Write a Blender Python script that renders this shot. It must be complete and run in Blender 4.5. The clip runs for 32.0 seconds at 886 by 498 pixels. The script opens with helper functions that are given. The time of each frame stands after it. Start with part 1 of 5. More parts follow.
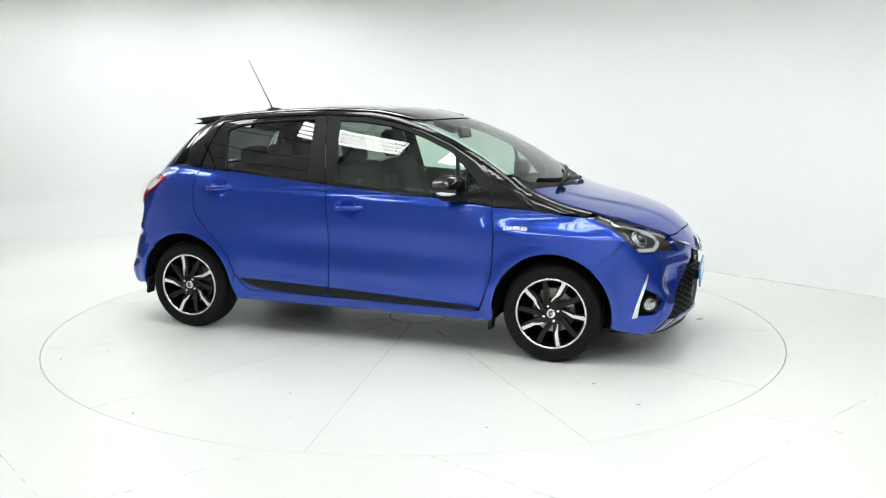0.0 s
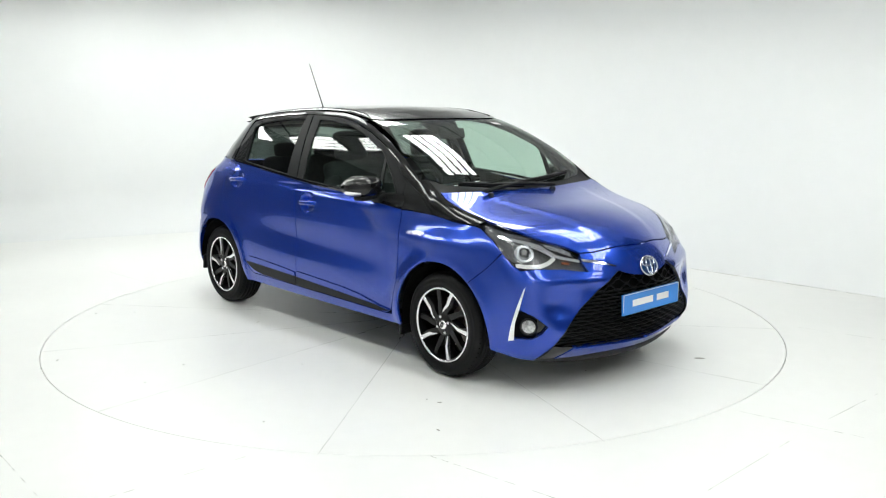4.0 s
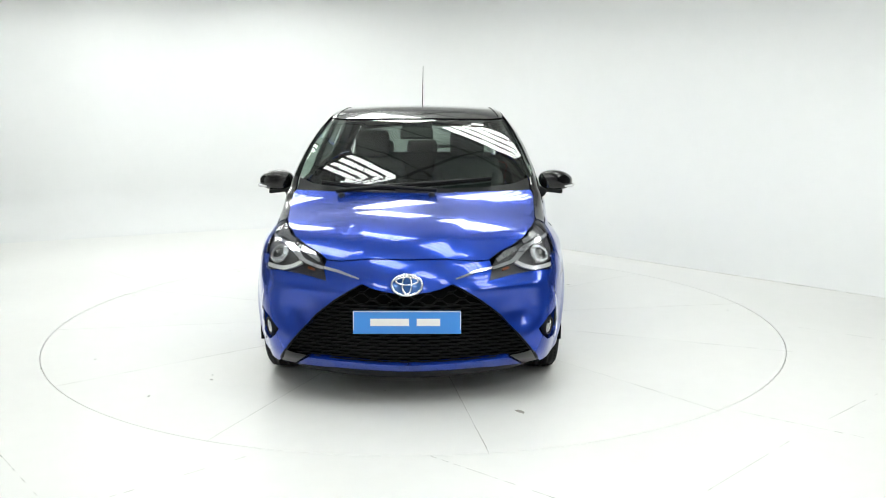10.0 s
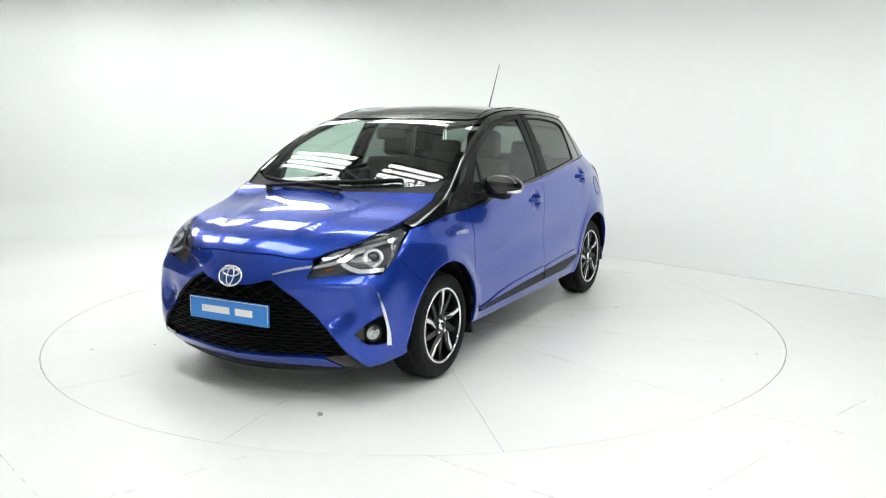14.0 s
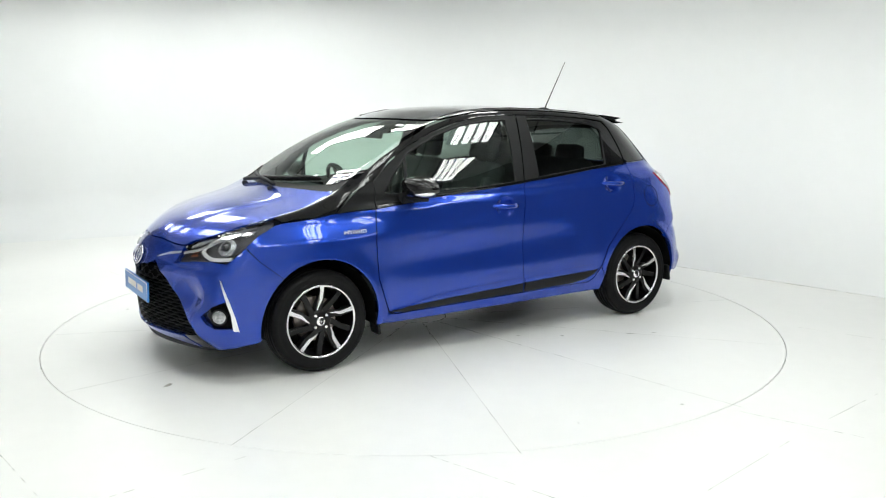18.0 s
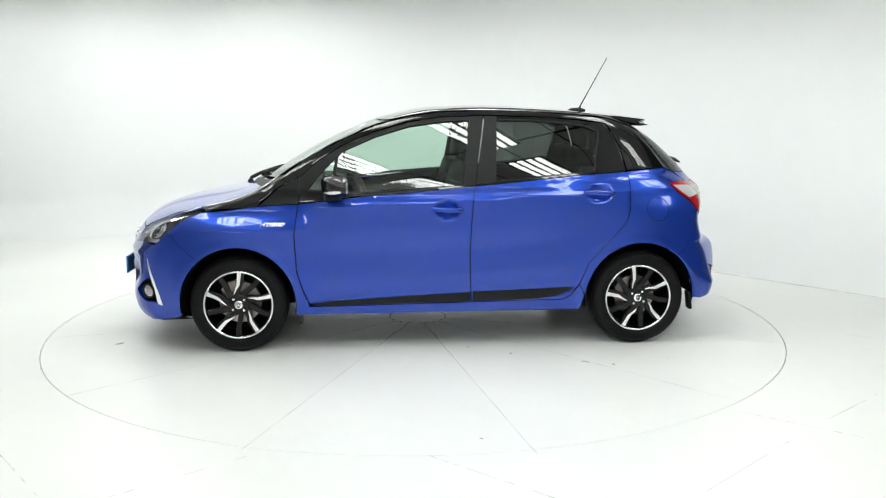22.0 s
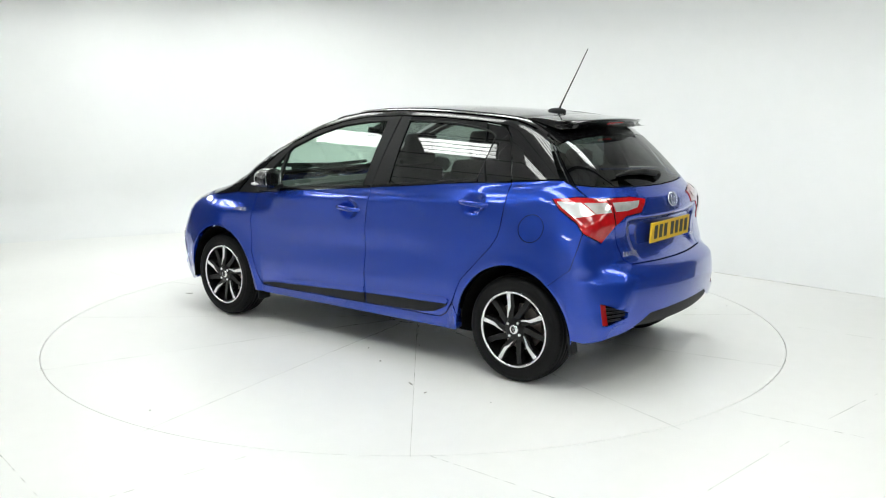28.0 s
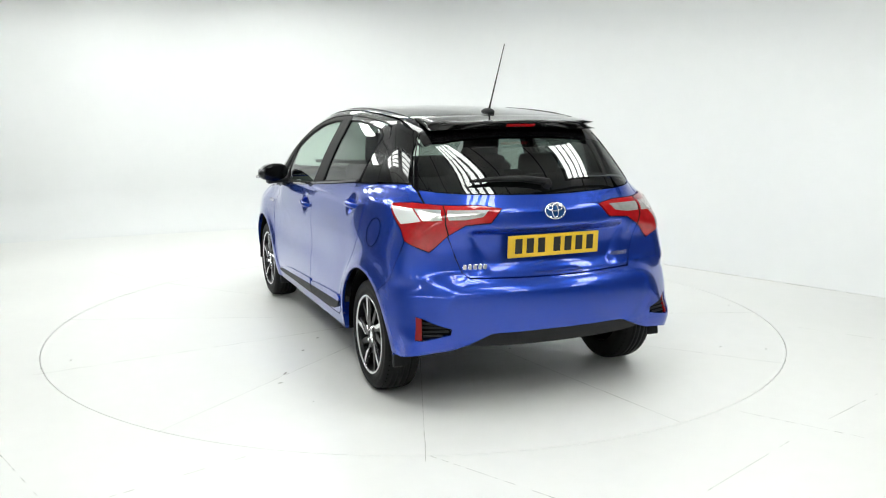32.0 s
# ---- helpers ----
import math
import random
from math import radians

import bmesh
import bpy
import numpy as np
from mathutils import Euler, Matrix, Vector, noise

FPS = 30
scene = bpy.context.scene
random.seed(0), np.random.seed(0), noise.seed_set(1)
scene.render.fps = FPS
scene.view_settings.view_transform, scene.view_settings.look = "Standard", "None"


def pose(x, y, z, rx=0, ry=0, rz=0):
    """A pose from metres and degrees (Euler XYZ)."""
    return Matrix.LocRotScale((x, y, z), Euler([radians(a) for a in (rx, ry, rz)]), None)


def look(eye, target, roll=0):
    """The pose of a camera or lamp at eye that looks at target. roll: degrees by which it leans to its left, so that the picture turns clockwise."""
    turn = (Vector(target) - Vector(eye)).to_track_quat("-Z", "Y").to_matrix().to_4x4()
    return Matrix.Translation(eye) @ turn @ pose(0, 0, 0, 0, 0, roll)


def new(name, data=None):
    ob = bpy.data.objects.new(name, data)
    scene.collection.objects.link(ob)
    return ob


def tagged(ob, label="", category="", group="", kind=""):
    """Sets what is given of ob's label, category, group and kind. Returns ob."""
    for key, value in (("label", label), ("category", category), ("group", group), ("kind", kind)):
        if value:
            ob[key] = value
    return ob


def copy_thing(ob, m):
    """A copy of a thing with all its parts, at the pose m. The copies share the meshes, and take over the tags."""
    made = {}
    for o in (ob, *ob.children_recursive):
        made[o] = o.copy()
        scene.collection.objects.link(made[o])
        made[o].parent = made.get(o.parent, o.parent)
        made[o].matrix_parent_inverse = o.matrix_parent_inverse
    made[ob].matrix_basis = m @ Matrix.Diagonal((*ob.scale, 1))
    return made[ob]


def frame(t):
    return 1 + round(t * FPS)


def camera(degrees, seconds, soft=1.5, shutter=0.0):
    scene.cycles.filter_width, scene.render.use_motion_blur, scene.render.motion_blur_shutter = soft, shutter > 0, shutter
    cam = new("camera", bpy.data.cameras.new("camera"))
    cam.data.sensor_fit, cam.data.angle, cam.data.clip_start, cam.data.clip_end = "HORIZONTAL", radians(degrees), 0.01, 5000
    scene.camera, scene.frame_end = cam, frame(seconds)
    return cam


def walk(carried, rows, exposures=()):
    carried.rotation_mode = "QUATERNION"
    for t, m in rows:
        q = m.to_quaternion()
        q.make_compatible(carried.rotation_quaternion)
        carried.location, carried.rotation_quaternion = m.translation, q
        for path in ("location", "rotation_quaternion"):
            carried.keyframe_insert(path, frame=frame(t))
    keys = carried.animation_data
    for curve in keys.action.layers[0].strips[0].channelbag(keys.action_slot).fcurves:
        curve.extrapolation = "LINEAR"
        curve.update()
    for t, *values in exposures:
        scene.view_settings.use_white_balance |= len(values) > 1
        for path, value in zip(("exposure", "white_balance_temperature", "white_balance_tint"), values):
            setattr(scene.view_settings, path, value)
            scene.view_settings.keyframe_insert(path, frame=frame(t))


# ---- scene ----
# ---------------------------------------------------------------- camera
EYE = Vector((0.0, -5.968, 1.508))
cam = camera(55.468, 32.0, soft=1.1)
YAW, PITCH = radians(1.7646), radians(-9.647)
AIM = EYE + Vector((math.sin(YAW) * math.cos(PITCH), math.cos(YAW) * math.cos(PITCH), math.sin(PITCH)))
walk(cam, [(0.0, look(EYE, AIM)), (32.0, look(EYE, AIM))], exposures=[(0.0, 0.0), (32.0, 0.0)])

# ---------------------------------------------------------------- world and light
CEIL = 3.55
world = bpy.data.worlds.new("studio_world")
scene.world = world
world.use_nodes = True
world.node_tree.nodes["Background"].inputs[0].default_value = (0.9, 0.95, 1.0, 1)
world.node_tree.nodes["Background"].inputs[1].default_value = 0.02


# ---------------------------------------------------------------- materials
def mat(name, color, rough=0.5, metal=0.0, coat=0.0, emit=0.0, emit_color=None, vary=0.0, scale=8.0, bump=0.0, bscale=60.0,
        flake=0.0, spec=0.5, rvary=0.0):
    m = bpy.data.materials.new(name)
    m.use_nodes = True
    nt = m.node_tree
    b = nt.nodes["Principled BSDF"]
    b.inputs["Base Color"].default_value = (*color, 1)
    b.inputs["Roughness"].default_value = rough
    b.inputs["Metallic"].default_value = metal
    b.inputs["Specular IOR Level"].default_value = spec
    if coat:
        b.inputs["Coat Weight"].default_value = coat
        b.inputs["Coat Roughness"].default_value = 0.015
    if emit:
        b.inputs["Emission Color"].default_value = (*(emit_color or color), 1)
        b.inputs["Emission Strength"].default_value = emit
    tc = nt.nodes.new("ShaderNodeTexCoord")
    if vary:
        n1 = nt.nodes.new("ShaderNodeTexNoise")
        n1.inputs["Scale"].default_value = scale
        n1.inputs["Detail"].default_value = 6
        n2 = nt.nodes.new("ShaderNodeTexNoise")
        n2.inputs["Scale"].default_value = scale * 11
        n2.inputs["Detail"].default_value = 3
        nt.links.new(tc.outputs["Object"], n1.inputs["Vector"])
        nt.links.new(tc.outputs["Object"], n2.inputs["Vector"])
        add = nt.nodes.new("ShaderNodeMath")
        add.operation = "ADD"
        half = nt.nodes.new("ShaderNodeMath")
        half.operation = "MULTIPLY"
        half.inputs[1].default_value = 0.4
        nt.links.new(n2.outputs["Fac"], half.inputs[0])
        nt.links.new(n1.outputs["Fac"], add.inputs[0])
        nt.links.new(half.outputs[0], add.inputs[1])
        rng = nt.nodes.new("ShaderNodeMapRange")
        rng.inputs["From Min"].default_value = 0.4
        rng.inputs["From Max"].default_value = 1.0
        rng.inputs["To Min"].default_value = 1 - vary
        rng.inputs["To Max"].default_value = 1 + vary
        nt.links.new(add.outputs[0], rng.inputs["Value"])
        mul = nt.nodes.new("ShaderNodeVectorMath")
        mul.operation = "SCALE"
        mul.inputs[0].default_value = color
        nt.links.new(rng.outputs[0], mul.inputs["Scale"])
        nt.links.new(mul.outputs[0], b.inputs["Base Color"])
        if rvary:
            rr = nt.nodes.new("ShaderNodeMapRange")
            rr.inputs["From Min"].default_value = 0.4
            rr.inputs["From Max"].default_value = 1.0
            rr.inputs["To Min"].default_value = max(0.02, rough - rvary)
            rr.inputs["To Max"].default_value = min(1.0, rough + rvary)
            nt.links.new(add.outputs[0], rr.inputs["Value"])
            nt.links.new(rr.outputs[0], b.inputs["Roughness"])
    if bump:
        n3 = nt.nodes.new("ShaderNodeTexNoise")
        n3.inputs["Scale"].default_value = bscale
        n3.inputs["Detail"].default_value = 4
        nt.links.new(tc.outputs["Object"], n3.inputs["Vector"])
        bp = nt.nodes.new("ShaderNodeBump")
        bp.inputs["Strength"].default_value = bump
        bp.inputs["Distance"].default_value = 0.004
        nt.links.new(n3.outputs["Fac"], bp.inputs["Height"])
        nt.links.new(bp.outputs["Normal"], b.inputs["Normal"])
    if flake:
        v = nt.nodes.new("ShaderNodeTexVoronoi")
        v.inputs["Scale"].default_value = 900
        nt.links.new(tc.outputs["Object"], v.inputs["Vector"])
        mx = nt.nodes.new("ShaderNodeMix")
        mx.data_type = "RGBA"
        mx.inputs["A"].default_value = (*color, 1)
        mx.inputs["B"].default_value = (*[min(1, c * 1.6 + 0.01) for c in color], 1)
        mf = nt.nodes.new("ShaderNodeMath")
        mf.operation = "MULTIPLY"
        mf.inputs[1].default_value = flake
        sx = nt.nodes.new("ShaderNodeSeparateColor")
        nt.links.new(v.outputs["Color"], sx.inputs[0])
        nt.links.new(sx.outputs[0], mf.inputs[0])
        nt.links.new(mf.outputs[0], mx.inputs["Factor"])
        nt.links.new(mx.outputs["Result"], b.inputs["Base Color"])
    return m


def pane(name, tint, gloss=0.012, r0=0.095):
    """Thin glass: tinted straight-through light and a mirror share by Fresnel."""
    m = bpy.data.materials.new(name)
    m.use_nodes = True
    nt = m.node_tree
    nt.nodes.remove(nt.nodes["Principled BSDF"])
    out = nt.nodes["Material Output"]
    tr = nt.nodes.new("ShaderNodeBsdfTransparent")
    tr.inputs["Color"].default_value = (*tint, 1)
    gl = nt.nodes.new("ShaderNodeBsdfGlossy")
    gl.inputs["Roughness"].default_value = gloss
    lw = nt.nodes.new("ShaderNodeLayerWeight")
    lw.inputs["Blend"].default_value = 0.5
    pw = nt.nodes.new("ShaderNodeMath")
    pw.operation = "POWER"
    pw.inputs[1].default_value = 5.0
    fr = nt.nodes.new("ShaderNodeMath")
    fr.operation = "MULTIPLY_ADD"
    fr.inputs[1].default_value = 1 - r0
    fr.inputs[2].default_value = r0
    nt.links.new(lw.outputs["Facing"], pw.inputs[0])
    nt.links.new(pw.outputs[0], fr.inputs[0])
    mx = nt.nodes.new("ShaderNodeMixShader")
    nt.links.new(fr.outputs[0], mx.inputs[0])
    nt.links.new(tr.outputs[0], mx.inputs[1])
    nt.links.new(gl.outputs[0], mx.inputs[2])
    nt.links.new(mx.outputs[0], out.inputs["Surface"])
    return m


M_PAINT = mat("blue_metallic_paint", (0.0095, 0.046, 0.365), rough=0.25, metal=0.62, coat=1.0, flake=0.5, spec=0.1)
M_BLACKG = mat("gloss_black_paint", (0.004, 0.004, 0.0045), rough=0.2, coat=1.0, spec=0.1)
M_BLACKM = mat("satin_black_plastic", (0.007, 0.0075, 0.008), rough=0.5, vary=0.12, scale=20, bump=0.1, bscale=400, spec=0.25)
M_GAP = mat("black_inner_shell", (0.003, 0.003, 0.003), rough=0.9, spec=0.1)
M_RUBBER = mat("black_tyre_rubber", (0.0055, 0.0055, 0.006), rough=0.6, vary=0.3, scale=14, bump=0.2, bscale=150, spec=0.18)
M_ALLOY = mat("machined_alloy", (0.82, 0.82, 0.84), rough=0.22, metal=0.9, vary=0.05, scale=30)
M_RIMBLK = mat("gloss_black_alloy", (0.003, 0.003, 0.0035), rough=0.3, spec=0.35)
M_CHROME = mat("chrome", (0.85, 0.86, 0.88), rough=0.08, metal=1.0)
M_LAMPCH = mat("lamp_satin_reflector", (0.42, 0.43, 0.44), rough=0.22, metal=0.9, vary=0.15, scale=40)
M_MIRROR = mat("door_mirror_silvering", (0.42, 0.45, 0.45), rough=0.03, metal=1.0)
M_STEEL = mat("brake_steel", (0.42, 0.37, 0.34), rough=0.4, metal=0.8, vary=0.3, scale=20)
M_GLASS = pane("green_tinted_glass", (0.74, 0.88, 0.80))
M_DARKGL = pane("privacy_glass", (0.25, 0.285, 0.27))
M_CLEAR = pane("clear_lamp_cover", (0.93, 0.94, 0.95), r0=0.04)
M_REDGL = mat("red_lamp_plastic", (0.38, 0.0035, 0.006), rough=0.10, coat=1.0, spec=0.3, vary=0.25, scale=30)
M_REFL = mat("dark_red_reflector", (0.20, 0.004, 0.005), rough=0.25, coat=0.5, spec=0.3)
M_WHITEPL = mat("clear_lamp_plastic", (0.80, 0.80, 0.80), rough=0.15, metal=0.3, coat=1.0)
M_LAMPIN = mat("lamp_grey_inner", (0.07, 0.07, 0.075), rough=0.3, metal=0.3)
M_AMBER = mat("amber_bulb_plastic", (0.30, 0.065, 0.012), rough=0.3, coat=0.4)
M_TAILCL = mat("tail_clear_section", (0.62, 0.60, 0.59), rough=0.16, metal=0.55, coat=1.0, vary=0.22, scale=25)
M_FOGL = mat("fog_lens_glass", (0.45, 0.46, 0.47), rough=0.1, metal=0.8, coat=1.0, vary=0.6, scale=70)
M_LAMPDK = mat("lamp_grey_bed", (0.045, 0.045, 0.048), rough=0.35, metal=0.1)
M_LENSDK = mat("dark_projector_glass", (0.02, 0.021, 0.024), rough=0.05, coat=1.0)
M_MESH = mat("satin_black_grille", (0.004, 0.004, 0.0045), rough=0.38, spec=0.16)
M_FLOOR = mat("white_painted_floor", (0.84, 0.84, 0.82), rough=0.33, vary=0.035, scale=0.8, rvary=0.05, bump=0.04, bscale=40)
M_WALL = mat("white_painted_wall", (0.83, 0.84, 0.84), rough=0.75, vary=0.02, scale=0.7)
M_SEAM = mat("floor_seam_dirt", (0.34, 0.33, 0.30), rough=0.7, vary=0.6, scale=9)
M_CRACK = mat("dark_crack_dirt", (0.06, 0.055, 0.05), rough=0.8, vary=0.5, scale=20)
M_FOOT = mat("brown_wall_foot_dirt", (0.42, 0.38, 0.32), rough=0.8, vary=0.6, scale=3)
M_CEIL = mat("grey_ceiling_sheet", (0.68, 0.68, 0.67), rough=0.6, vary=0.1, scale=2)
M_BACKWALL = mat("pale_studio_wall", (0.80, 0.805, 0.81), rough=0.8, vary=0.06, scale=1.5)
# near-black colour carries the darkness of the unlit studio beyond the white walls
M_UNLIT = mat("unlit_space_black", (0.045, 0.046, 0.048), rough=0.85, vary=0.25, scale=1.5)
M_CEILD = mat("dark_ceiling_rib", (0.06, 0.06, 0.06), rough=0.6)
M_TUBE = mat("fluorescent_tube", (1, 1, 1), emit=12.5, emit_color=(0.965, 1.0, 0.965))
M_FIXT = mat("white_fixture_steel", (0.75, 0.75, 0.75), rough=0.4)
M_SEAT = mat("dark_grey_seat_cloth", (0.030, 0.031, 0.034), rough=0.9, vary=0.3, scale=30, bump=0.4, bscale=300)
M_TRIM = mat("dark_cabin_plastic", (0.010, 0.0105, 0.011), rough=0.6, vary=0.15, scale=20, spec=0.25)
M_PLBLUE = mat("blue_plate_card", (0.03, 0.25, 0.75), rough=0.3, coat=0.4)
M_PLYEL = mat("yellow_plate_plastic", (0.78, 0.50, 0.02), rough=0.3, coat=0.4)
M_WHITE = mat("white_print", (0.85, 0.85, 0.85), rough=0.4)
M_INK = mat("black_print", (0.01, 0.01, 0.01), rough=0.4)
M_EMBLUE = mat("badge_blue", (0.02, 0.10, 0.35), rough=0.15, metal=0.6, coat=1.0)


# ---------------------------------------------------------------- mesh helpers
def link(name, me, parent=None, material=None, label=""):
    if material is not None and not me.materials:
        me.materials.append(material)
    ob = new(name, me)
    if parent is not None:
        ob.parent = parent
    return tagged(ob, label=label)


def part(name, bm, material, parent, label="", smooth=False):
    me = bpy.data.meshes.new(name)
    bm.to_mesh(me)
    bm.free()
    if smooth:
        for f in me.polygons:
            f.use_smooth = True
    return link(name, me, parent, material, label)


def box(bm, c, s, rot=None, bevel=0.0):
    m = Matrix.LocRotScale(Vector(c), rot or Euler((0, 0, 0)), Vector(s))
    r = bmesh.ops.create_cube(bm, size=1.0, matrix=m)
    if bevel:
        es = list({e for v in r["verts"] for e in v.link_edges})
        bmesh.ops.bevel(bm, geom=es, offset=bevel, segments=2, affect="EDGES", profile=0.6)
    return bm


def tube(bm, pts, rad, n=8, closed=False):
    """A round bar along points; rad may be one number or one per point."""
    pts = [Vector(p) for p in pts]
    rings = []
    k = len(pts)
    up = Vector((0.13, 0.27, 0.95)).normalized()
    for i, p in enumerate(pts):
        a = pts[(i - 1) % k] if closed or i else pts[i]
        b = pts[(i + 1) % k] if closed or i < k - 1 else pts[i]
        t = (b - a).normalized()
        s = t.cross(up).normalized()
        w = s.cross(t)
        r = rad[i] if isinstance(rad, (list, tuple)) else rad
        rings.append([bm.verts.new(p + r * (math.cos(j * 2 * math.pi / n) * s + math.sin(j * 2 * math.pi / n) * w)) for j in range(n)])
    for i in range(k if closed else k - 1):
        a, b = rings[i], rings[(i + 1) % k]
        for j in range(n):
            bm.faces.new((a[j], a[(j + 1) % n], b[(j + 1) % n], b[j]))
    if not closed:
        bm.faces.new(rings[0][::-1])
        bm.faces.new(rings[-1])
    bmesh.ops.recalc_face_normals(bm, faces=bm.faces)
    return bm


def lathe(bm, prof, n=48, m=Matrix()):
    """Turn a profile of (radius, height) round the z axis."""
    rings = [[bm.verts.new(m @ Vector((r * math.cos(j * 2 * math.pi / n), r * math.sin(j * 2 * math.pi / n), h))) for j in range(n)]
             for r, h in prof]
    for a, b in zip(rings, rings[1:]):
        for j in range(n):
            bm.faces.new((a[j], a[(j + 1) % n], b[(j + 1) % n], b[j]))
    return bm


def prism(bm, outline, z0, z1, m=Matrix(), bevel=0.0):
    """A flat plate from an outline (x, y), from z0 to z1."""
    lo = [bm.verts.new(m @ Vector((x, y, z0))) for x, y in outline]
    hi = [bm.verts.new(m @ Vector((x, y, z1))) for x, y in outline]
    k = len(outline)
    top = bm.faces.new(hi)
    bm.faces.new(lo[::-1])
    for i in range(k):
        bm.faces.new((lo[i], lo[(i + 1) % k], hi[(i + 1) % k], hi[i]))
    if bevel:
        bmesh.ops.bevel(bm, geom=list(top.edges), offset=bevel, segments=2, affect="EDGES")
    return bm
# ---------------------------------------------------------------- the studio
RAD = 2.487  # turntable radius
CORNER = Vector((-0.83, 5.54, 0))
LDIR = Vector((-0.923, -0.385, 0))   # left wall runs from the corner this way
RDIR = Vector((0.667, -0.745, 0))    # right wall


def ring_floor():
    bm = bmesh.new()
    n = 128
    inner = [bm.verts.new((0.0004 + math.cos(a) * (RAD + 0.0046), -0.0006 + math.sin(a) * (RAD + 0.0046), 0)) for a in [i * 2 * math.pi / n for i in range(n)]]
    outer = [bm.verts.new((math.cos(a) * 16, math.sin(a) * 16, 0)) for a in [i * 2 * math.pi / n for i in range(n)]]
    low = [bm.verts.new((v.co.x, v.co.y, -0.08)) for v in inner]
    for i in range(n):
        j = (i + 1) % n
        bm.faces.new((inner[i], outer[i], outer[j], inner[j]))
        bm.faces.new((low[i], inner[i], inner[j], low[j]))
    return bm


floor = tagged(part("floor", ring_floor(), M_FLOOR, None), "glossy white painted studio floor with faint seams", "floor", kind="structure")
pit = bmesh.new()
bmesh.ops.create_circle(pit, cap_ends=True, radius=RAD + 0.02, segments=96, matrix=Matrix.Translation((0, 0, -0.079)))
tagged(part("turntable_pit", pit, M_GAP, None), "dark gap round the turntable", "floor gap", kind="structure")


def wall(name, pts, h=CEIL, t=0.2, cove=None, material=None, label="plain white painted studio wall"):
    """A wall along plan points with a curved foot; the room lies on its left. cove: foot radius at each point."""
    pts = [Vector(p) for p in pts]
    bm = bmesh.new()
    cols = []
    for i, p in enumerate(pts):
        a, b = pts[max(i - 1, 0)], pts[min(i + 1, len(pts) - 1)]
        d = (b - a).normalized()
        nrm = Vector((-d.y, d.x, 0))
        c = cove[i] if cove else 0.004
        prof = [(c * (1 - math.sin(k * math.pi / 16)), c * (1 - math.cos(k * math.pi / 16)) + 0.001) for k in range(9)] + [(0, h)]
        cols.append([bm.verts.new(p + nrm * o + Vector((0, 0, z))) for o, z in prof] + [bm.verts.new(p - nrm * t + Vector((0, 0, z))) for z in (h, 0.0)])
    for c, d in zip(cols, cols[1:]):
        for k in range(len(c) - 1):
            f = bm.faces.new((c[k], d[k], d[k + 1], c[k + 1]))
            f.smooth = k < 9
    bmesh.ops.recalc_face_normals(bm, faces=bm.faces)
    return tagged(part(name, bm, material or M_WALL, None), label, "wall", kind="structure")


LEFT_END = CORNER + LDIR * 4.7
RIGHT_END = CORNER + RDIR * 6.95
TAN = 2.3
A0, A1 = CORNER + LDIR * TAN, CORNER + RDIR * TAN
BIS = (LDIR + RDIR).normalized()
HALF = LDIR.angle(RDIR) / 2
CEN = CORNER + BIS * (TAN / math.cos(HALF))
RR = TAN * math.tan(HALF)
arc = []
for i in range(25):
    k = i / 24
    u0, u1 = (A1 - CEN), (A0 - CEN)
    ang = u0.angle(u1) * k
    v = Matrix.Rotation(ang, 3, "Z") @ u0
    arc.append(CEN + v)
cyc = [RIGHT_END] + arc + [LEFT_END]
wall("wall_cyclorama", cyc, cove=[0.012] * 2 + [0.012 + 0.5 * i / 22 for i in range(1, 23)] + [0.51] * 3)
BL, BR = Vector((-8.2, -7.5, 0)), Vector((6.5, -7.5, 0))
WEST = LEFT_END.lerp(BL, 0.32)
# west and east: unseen walls added, coloured near-black for unlit studio space
wall("wall_west", [LEFT_END, WEST], material=M_UNLIT, label="unseen near-black wall standing in for unlit studio space")
wall("wall_west_2", [WEST, BL], material=M_BACKWALL, label="plain white studio wall")
wall("wall_back", [BL, BR], material=M_BACKWALL, label="plain white studio wall")
wall("wall_east", [BR, RIGHT_END], material=M_UNLIT, label="unseen near-black wall standing in for unlit studio space")

cb = bmesh.new()
box(cb, (-1, -1, CEIL + 0.05), (17, 16, 0.1))
slab = len(cb.faces)
for i in range(-9, 10):
    box(cb, (0.77 * i * 0.8, 0.64 * i * 0.8, CEIL - 0.004), (13.0, 0.022, 0.02), Euler((0, 0, radians(-50.3))))
for i in range(-2, 3):
    box(cb, (0.64 * i * 2.6, -0.77 * i * 2.6, CEIL - 0.006), (0.05, 13.0, 0.03), Euler((0, 0, radians(-50.3))))
cb.faces.ensure_lookup_table()
for f in cb.faces[slab:]:
    f.material_index = 1
ceiling = part("ceiling", cb, M_CEIL, None)
ceiling.data.materials.append(M_CEILD)
tagged(ceiling, "pale grey panelled ceiling with dark joints", "ceiling", kind="structure")


